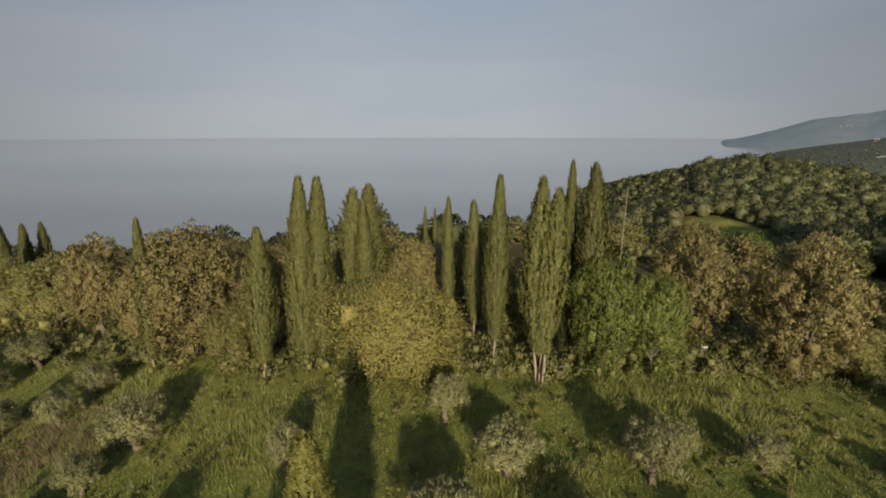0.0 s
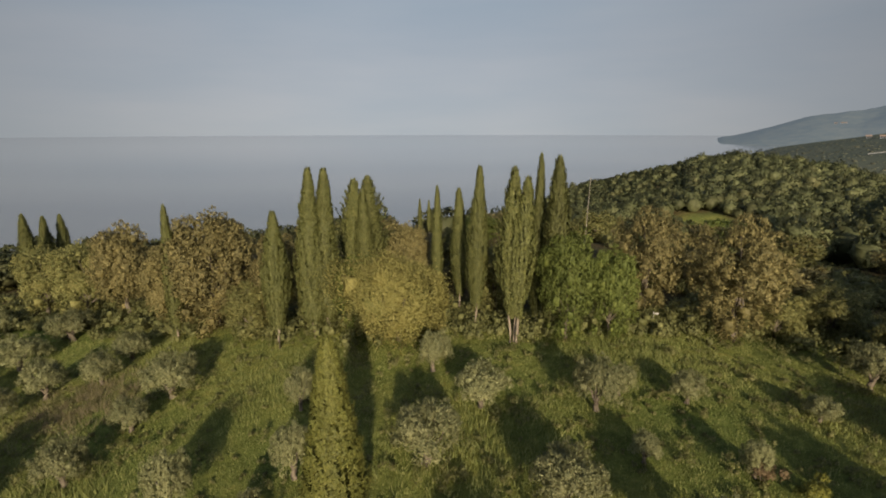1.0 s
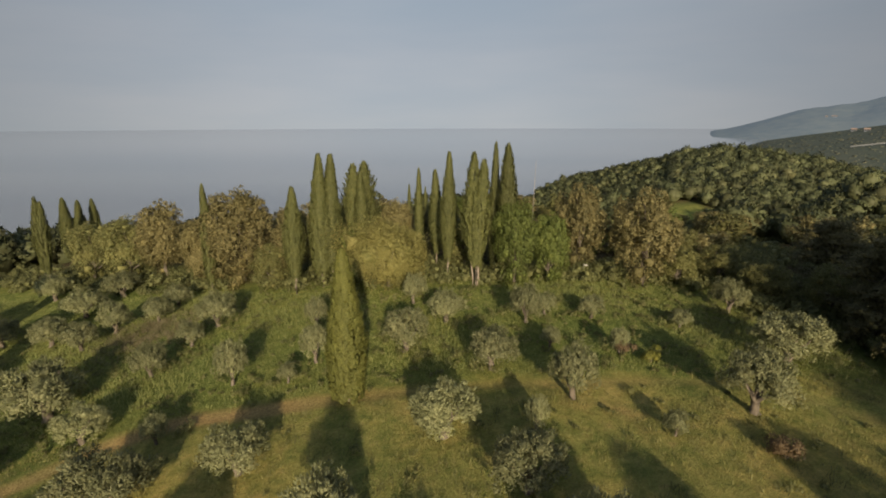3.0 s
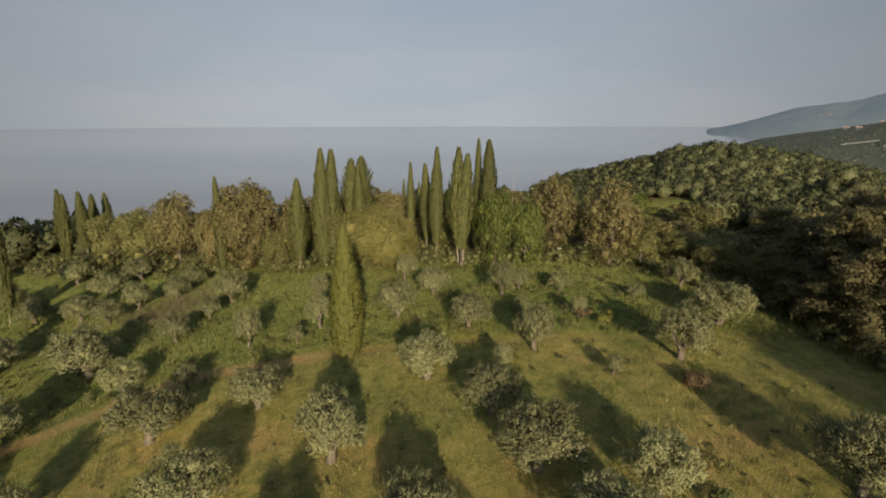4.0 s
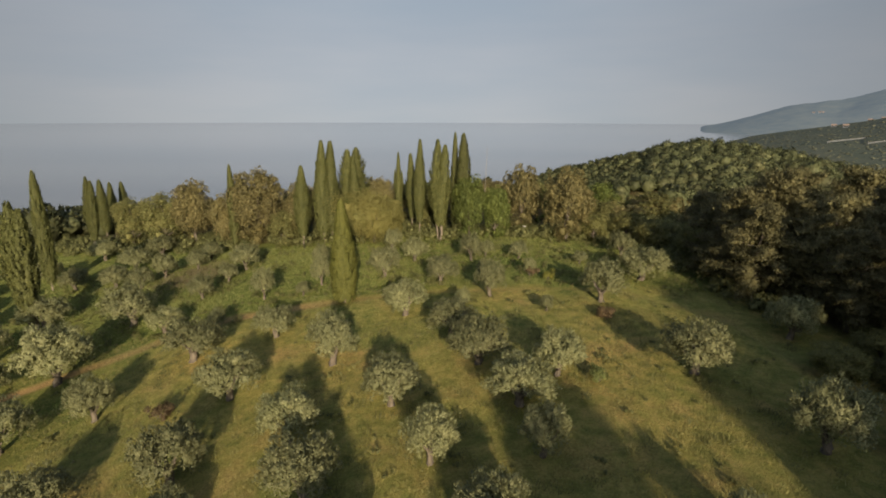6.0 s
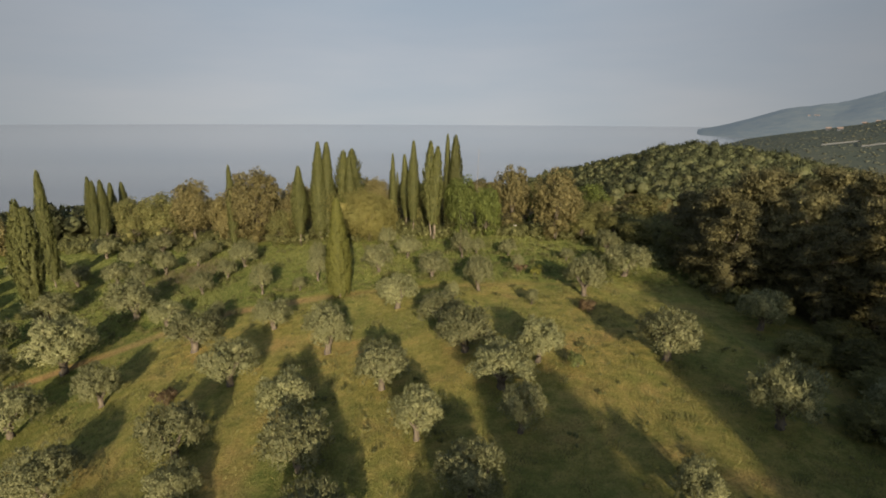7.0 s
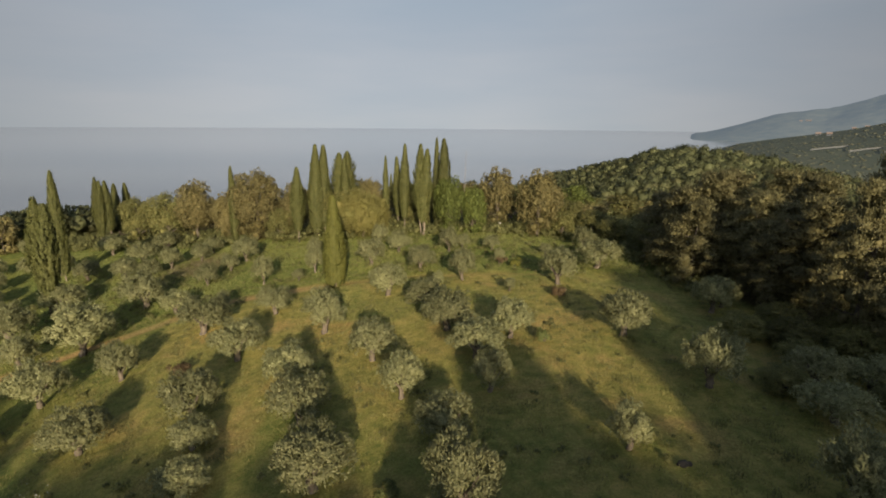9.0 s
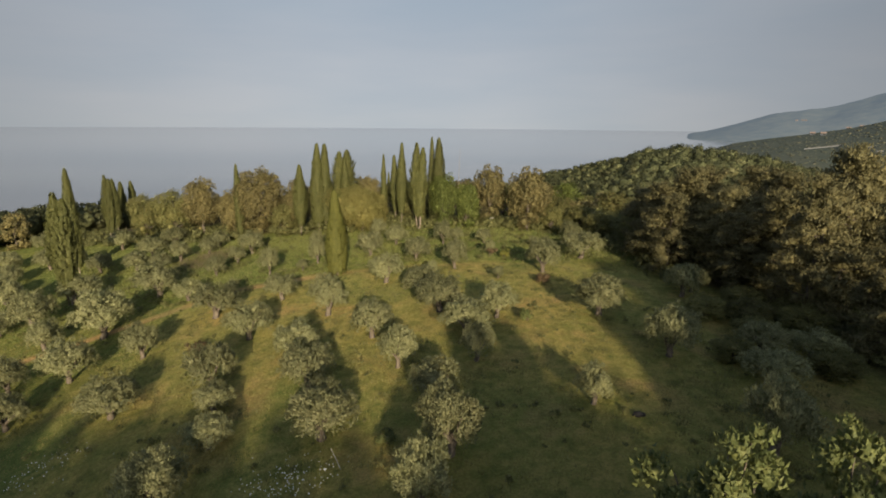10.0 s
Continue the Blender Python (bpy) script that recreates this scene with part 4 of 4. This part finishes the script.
# ---- the far woods, undergrowth and grass ----
def far_woods():
    rng = np.random.default_rng(5)
    cells, out, tries = {}, [], 0
    while tries < 45000:
        tries += 1
        d, b = math.sqrt(rng.uniform(128 ** 2, 580 ** 2)), radians(rng.uniform(-56, 72))
        x, y = math.sin(b) * d, math.cos(b) * d - 30
        z = float(ground(x, y))
        if z < SEA + 1 or (-75 < x < 62 and y < 112) or (x <= -75 and y < 30):
            continue
        if ((x - 140) / 19) ** 2 + ((y - 258) / 30) ** 2 < 1:
            continue
        r = rng.uniform(2.6, 5.6 if d > 200 else 4.6)
        gx, gy = int(x // 10.5), int(y // 10.5)
        if any(math.hypot(x - a, y - c) < 0.6 * (r + q) for i in (-1, 0, 1) for j in (-1, 0, 1) for a, c, q in cells.get((gx + i, gy + j), ())):
            continue
        cells.setdefault((gx, gy), []).append((x, y, r))
        out.append((x, y, z, r, d, b))
    pieces, cast = [], []
    for x, y, z, r, d, b in out:
        z += rng.normal() * 0.9
        if b < radians(17) and d < 300:
            r = min(r, (17.2 - 0.147 * (y + 7.5) - z) / 1.9)
            if r < 1.2:
                continue
        if b < radians(24) and d > 380:
            r *= 0.6
        if radians(22) < b < radians(29.5) and 140 < d < 322:
            r *= 0.42
        cl = []
        for k in range(13):
            u = 1 - 1.5 * (k + 0.5) / 13
            w = k * 2.39996 + rng.normal() * 0.3
            q = math.sqrt(1 - u * u) * r * rng.uniform(0.6, 0.8)
            cl.append((x + math.cos(w) * q, y + math.sin(w) * q, z + r * (1.0 + 0.75 * u * rng.uniform(0.85, 1.1)), r * rng.uniform(0.28, 0.44)))
        n = int(np.interp(d, [120, 180, 250, 400], [560, 340, 180, 80]) * (r / 4.2) ** 1.5)
        n = max(n, 70)
        size = float(np.interp(d, [120, 230, 400], [1.05, 1.35, 1.75]))
        heart = [(x, y, z + r * 0.9, r * 0.82)]
        pieces.append(clump_leaves(rng, cl, n, size * 0.8, size * 0.6, (x, y, z + r * 0.7), 0.0, 0, 0.12, 0.1, 1.8, 3.2))
        pieces.append(lobes(rng, heart, 1.0, True, 0.28))
        cast.append(np.full(3 * n + len(LOBE), rng.random()))
    v, f, shade = joined(pieces)
    me = raw_mesh("far_woods", v, f, FAR_LEAF, True, shade)
    me.attributes.new("own_shade", "FLOAT", "POINT").data.foreach_set("value", np.concatenate(cast).astype(np.float32))
    tagged(new("far_woods", me), "dense green woods covering the hill by the sea", "woods", kind="stuff")


def undergrowth():
    rng = np.random.default_rng(9)
    pieces = []
    spots = []
    for _ in range(420):
        x = rng.uniform(-75, 45)
        edge = 37 + 0.42 * max(0, -x - 12) + (3 if x < -10 else 0)
        spots.append((x, edge + rng.uniform(-1.5, 9), rng.uniform(0.6, 1.5)))
    for _ in range(160):
        y = rng.uniform(-45, 42)
        spots.append((rng.uniform(37 if y > -8 else 41, 56), y, rng.uniform(0.7, 1.6)))
    for _ in range(230):
        spots.append((rng.uniform(27, 64), rng.uniform(34, 80), rng.uniform(0.9, 2.0)))
    for _ in range(60):
        spots.append((rng.uniform(34, 50), rng.uniform(20, 36), rng.uniform(0.9, 1.8)))
    for x, y, r in spots:
        z = float(ground(x, y))
        cl = [(x + rng.normal() * r * 0.6, y + rng.normal() * r * 0.6, z + r * rng.uniform(0.2, 0.9), r * rng.uniform(0.4, 0.6)) for _ in range(5)]
        pieces.append(clump_leaves(rng, cl, 270, 0.24, 0.13, (x, y, z), 0.08))
    v, f, shade = joined(pieces)
    tagged(new("undergrowth", raw_mesh("undergrowth", v, f, UNDER_LEAF, True, shade)), "tangled green undergrowth along the edge of the wood", "undergrowth", kind="stuff")


def weeds():
    rng = np.random.default_rng(19)
    pieces = []
    for _ in range(3600):
        x, y = rng.uniform(-55, 38), rng.uniform(-46, 42)
        if float(track_gap(x, y)) < 0.9 or (y < 12 and rng.random() < 0.8):
            continue
        r = (0.12 + 0.55 * rng.random() ** 2.5) * (1.0 if y > 12 else 0.6)
        z = float(ground(x, y))
        cl = [(x + rng.normal() * r * 0.7, y + rng.normal() * r * 0.7, z + r * rng.uniform(0.2, 1.1), r * rng.uniform(0.35, 0.6)) for _ in range(4)]
        pieces.append(clump_leaves(rng, cl, 110, 0.17, 0.08, (x, y, z), 0.2, 0))
    v, f, shade = joined(pieces)
    tagged(new("weeds", raw_mesh("weeds", v, f, WEED_LEAF, True, shade)), "low weeds and seedlings scattered through the grass", "weeds", kind="stuff")


def blades(rng, x, y, high, count, width, spread):
    """Tufts of pointed grass blades at the places given."""
    n = len(x) * count
    x, y, high = np.repeat(x, count), np.repeat(y, count), np.repeat(high, count) * rng.uniform(0.5, 1.15, n)
    x, y = x + rng.normal(size=n) * spread, y + rng.normal(size=n) * spread
    z = ground(x, y) - 0.03
    w = rng.uniform(0, 6.283, n)
    dx, dy = np.cos(w) * width / 2, np.sin(w) * width / 2
    lx, ly = rng.normal(size=n) * high * 0.35, rng.normal(size=n) * high * 0.35
    v = np.stack([np.stack([x - dx, y - dy, z], 1), np.stack([x + dx, y + dy, z], 1), np.stack([x + lx, y + ly, z + high], 1)], 1)
    return v.reshape(-1, 3), np.arange(3 * n).reshape(-1, 3)


def meadow():
    rng = np.random.default_rng(12)
    x, y = rng.uniform(-75, 36, 38000), rng.uniform(12, 62, 38000)
    keep = (y < 38 + 0.42 * np.maximum(0, -x - 12)) & (y > 13 + 1.5 * np.sin(x * 0.4)) & (track_gap(x, y) > 1.05)
    x, y = x[keep], y[keep]
    tall = 0.16 + 0.48 * np.clip(np.sin(x * 0.23 + 1) * np.cos(y * 0.3) + rng.normal(size=len(x)) * 0.35, 0, 1)
    v, f = blades(rng, x, y, tall, 9, 0.05, 0.2)
    tagged(new("tall_grass", raw_mesh("tall_grass", v, f, GRASS_LEAF)), "lush tall green grass and weeds on the upper field", "grass", kind="stuff")
    x, y = rng.uniform(-55, 42, 36000), rng.uniform(-44, 14, 36000)
    keep = track_gap(x, y) > 0.65 + 0.35 * ease(6, -10, x)
    x, y = x[keep], y[keep]
    v, f = blades(rng, x, y, 0.08 + 0.24 * rng.random(len(x)) ** 2, 5, 0.06, 0.14)
    tagged(new("short_grass", raw_mesh("short_grass", v, f, DRY_LEAF)), "short dry yellow-green grass between the olive trees", "grass", kind="stuff")


def tufts():
    rng = np.random.default_rng(33)
    x, y = rng.uniform(-48, 40, 5200), rng.uniform(-44, 13, 5200)
    patch = np.sin(x * 0.31 + 1.7 * np.sin(y * 0.23)) * np.sin(y * 0.37 + 0.6 * np.cos(x * 0.19))
    keep = (track_gap(x, y) > 0.9) & (patch + rng.normal(size=len(x)) * 0.35 > 0.1)
    x, y = x[keep], y[keep]
    v, f = blades(rng, x, y, 0.16 + 0.3 * rng.random(len(x)) ** 2, 22, 0.06, 0.24)
    tagged(new("grass_tufts", raw_mesh("grass_tufts", v, f, WEED_LEAF)), "uneven tufts of rough grass across the grove floor", "grass", kind="stuff")


def seeding_grass():
    rng = np.random.default_rng(14)
    x, y = -29.5 + rng.normal(size=800) * 3.0, 34 + rng.normal(size=800) * 2.6
    keep = np.sin(x * 1.1) * np.cos(y * 1.3) > -0.55
    v, f = blades(rng, x[keep], y[keep], rng.uniform(0.35, 0.8, keep.sum()), 10, 0.04, 0.2)
    tagged(new("seeding_grass", raw_mesh("seeding_grass", v, f, SEED_LEAF)), "pinkish-brown grass gone to seed on the upper field", "grass", kind="stuff")


def plain_material(name, colour, rough=0.8):
    m, n, l, b = node_material(name)
    nz = noise_node(n, l, 9.0, 5)
    r = ramp_node(n, [(0.3, tuple(c * 0.75 for c in colour)), (0.7, tuple(min(1, c * 1.15) for c in colour))])
    l.new(nz.outputs["Fac"], r.inputs[0])
    l.new(r.outputs[0], b.inputs["Base Color"])
    b.inputs["Roughness"].default_value = rough
    return m


def box(cx, cy, cz, sx, sy, sz):
    v = np.array([(cx + i * sx / 2, cy + j * sy / 2, cz + k * sz / 2) for i in (-1, 1) for j in (-1, 1) for k in (-1, 1)])
    return v, CUBE_FACES


def upright(name, x, y, tilt=0.0):
    ob = new(name)
    ob.matrix_basis = Matrix.Translation((x, y, float(ground(x, y)))) @ Matrix.Rotation(tilt, 4, "Y")
    return ob


WHITE = plain_material("white_paint", (0.24, 0.235, 0.22))
GREY_WOOD = plain_material("grey_wood", (0.17, 0.155, 0.135))
ROOF = plain_material("roof_tile", (0.17, 0.13, 0.11))
PALE_WALL = plain_material("pale_wall", (0.1, 0.115, 0.145))
DARK = plain_material("dark_stone", (0.007, 0.007, 0.007), 1.0)
YELLOW_LEAF = leaf_material("broom_flower", (0.1, 0.12, 0.028), (0.185, 0.19, 0.04), (0.28, 0.26, 0.055))
RED_LEAF = leaf_material("russet_leaf", (0.085, 0.06, 0.034), (0.15, 0.108, 0.06), (0.22, 0.16, 0.09))


def signpost():
    post = tagged(upright("signpost", 19.65, 37.4, 0.04), "thin white post with a small plate at the field's edge", "post")
    part("post", raw_mesh("sign_pole", *tube([(0, 0, -0.3), (0, 0, 0.8), (0, 0, 1.75)], [0.045, 0.04, 0.04], 8), WHITE, True), post)
    part("plate", raw_mesh("sign_plate", *box(0.22, -0.06, 1.6, 0.4, 0.03, 0.16), WHITE), post)


def bare_pole():
    pole = tagged(upright("wooden_pole", 13.9, 40.6, 0.02), "tall thin weathered wooden pole among the trees", "pole")
    part("shaft", raw_mesh("pole_shaft", *tube([(0, 0, -0.5), (0.05, 0, 6), (0.12, 0, 13.2)], [0.05, 0.035, 0.018], 9), GREY_WOOD, True), pole)


def stake():
    ob = tagged(upright("stake", 2.4, -26.9, -0.35), "leaning pale wooden stake in the shaded grass", "stake")
    part("shaft", raw_mesh("stake_shaft", *tube([(0, 0, -0.3), (0.02, 0, 0.8), (0, 0, 1.5)], [0.03, 0.026, 0.02], 7), WHITE, True), ob)


def stone():
    rng = np.random.default_rng(3)
    v, f, _ = lobes(rng, [(0, 0, 0.12, 0.34), (0.3, 0.05, 0.08, 0.24)], 1.0, True, 0.2)
    ob = new("stone", raw_mesh("stone", v * (1, 0.8, 0.7), f, DARK, True))
    ob.location = (21.1, -24.8, float(ground(21.1, -24.8)))
    tagged(ob, "dark lumpy stone lying in the shaded grass", "stone")


def shrub(name, x, y, r, material, label, seed):
    rng = np.random.default_rng(seed)
    bush = upright(name, x, y)
    for k in range(4):
        v, f = tube(bent(rng, (0, 0, -0.1), (math.cos(k * 1.6) * r * 0.5, math.sin(k * 1.6) * r * 0.5, r), 4, 0.03), [0.03, 0.025, 0.02, 0.01], 5)
        part("stem", raw_mesh("shrub_stem", v, f, BARK, True), bush)
    cl = [(*(rng.normal(size=3) * (r * 0.45, r * 0.45, r * 0.25) + (0, 0, r * 0.75)), r * rng.uniform(0.25, 0.4)) for _ in range(14)]
    v, f, shade = clump_leaves(rng, cl, 1500, 0.12, 0.07, (0, 0, 0.2), 0.1)
    part("foliage", raw_mesh("shrub_leaves", v, f, material, True, shade), bush)
    tagged(bush, label, "shrub")


signpost()
bare_pole()
stake()
stone()
shrub("broom_bush", 18.7, 15.2, 0.75, YELLOW_LEAF, "low yellow-flowering broom bush at the edge of the track", 5)
shrub("russet_shrub", 21.6, 3.6, 0.9, RED_LEAF, "low reddish-brown dry shrub in the grass", 6)
shrub("russet_shrub", 17.2, 16.6, 0.8, RED_LEAF, "low reddish-brown dry shrub in the grass", 7)
shrub("russet_shrub", -15.5, -4.6, 0.8, RED_LEAF, "low reddish-brown dry shrub in the grass", 8)


def on_slope(grid, lo, hi, bearing, rise):
    """The place on a range of hills that is seen in a given direction from the grove."""
    j = int(round((bearing - lo) / (hi - lo) * (grid.shape[1] - 1)))
    for i in range(grid.shape[0] - 1):
        x, y, z = grid[i, j]
        if z > 18 + math.hypot(x, y + 20) * math.tan(radians(rise)):
            return grid[i, j]
    return grid[-2, j]


def house(x, y, z, wide, deep, high):
    home = new("house")
    home.matrix_basis = Matrix.Translation((x, y, z)) @ Matrix.Rotation(-0.6, 4, "Z")
    part("wall", raw_mesh("house_wall", *box(0, 0, high / 2 - 2, wide, deep, high + 4), PALE_WALL), home)
    e, r = 0.6, high + 2.2
    v = [(-wide / 2 - e, -deep / 2 - e, high), (wide / 2 + e, -deep / 2 - e, high), (wide / 2 + e, deep / 2 + e, high), (-wide / 2 - e, deep / 2 + e, high), (-wide / 2 - e, 0, r), (wide / 2 + e, 0, r)]
    me = bpy.data.meshes.new("house_roof")
    me.from_pydata(v, [], [(0, 1, 5, 4), (2, 3, 4, 5), (0, 4, 3), (1, 2, 5), (0, 3, 2, 1)])
    me.materials.append(ROOF)
    part("roof", me, home)
    for k in (-1, 0, 1):
        part("window", raw_mesh("house_window", *box(k * wide * 0.3, -deep / 2 - 0.05, high * 0.55, 1.4, 0.2, 1.8), DARK), home)
    tagged(home, "small white house with a low tiled roof on the far hillside", "house", "far houses")


for b, rise in ((36.2, 0.3), (36.6, 0.32), (36.8, 0.12)):
    x, y, z = on_slope(mountain, 26.5, 60, b, rise)
    house(x, y, z, 9, 6, 3)
for b, rise in ((38.2, -0.9), (39.1, -0.9), (40.6, 0.1), (41.4, 0.4)):
    x, y, z = on_slope(slope, 29, 62, b, rise)
    house(x, y, z, 7, 5, 2.6)
line = [on_slope(slope, 29, 62, b, -2.3) for b in np.linspace(38.2, 44, 22)]
v = [(p[0], p[1], p[2] + dz) for p in line for dz in (1.2, 3.0)]
j = np.arange(21) * 2
tagged(new("road", raw_mesh("road", v, np.stack([j, j + 2, j + 3, j + 1], 1), plain_material("pale_road", (0.1, 0.108, 0.115)))), "pale dirt road cut across the far slope", "road", kind="structure")
shrub("fresh_shrub", 5.1, -25.1, 0.75, FRESH_LEAF, "low bright green shrub growing in the shaded grass", 9)
shrub("fresh_shrub", 17.4, -7.6, 0.8, FRESH_LEAF, "low bright green shrub growing in the shaded grass", 10)


def flowers():
    rng = np.random.default_rng(41)
    x = np.concatenate([rng.normal(size=150) * 1.7 - 0.5, rng.normal(size=90) * 1.6 - 20.7])
    y = np.concatenate([rng.normal(size=150) * 1.0 - 27.3, rng.normal(size=90) * 1.2 - 19.8])
    n = len(x)
    place = np.stack([x, y, ground(x, y) + rng.uniform(0.15, 0.4, n)], 1)
    v, f, _ = leaf_cards(rng, place, rng.normal(size=(n, 3)) * 0.4 + (0, -0.6, 0.8), 0.09, 0.09)
    tagged(new("daisies", raw_mesh("daisies", v, f, plain_material("white_petal", (0.55, 0.55, 0.5)))), "scattered small white daisies in the shaded grass", "flowers", kind="stuff")


flowers()
far_woods()
undergrowth()
weeds()
meadow()
tufts()
seeding_grass()
for model in (*olives, *cyps, *broads, *backs.values(), *pines, fig):
    drop_model(model)
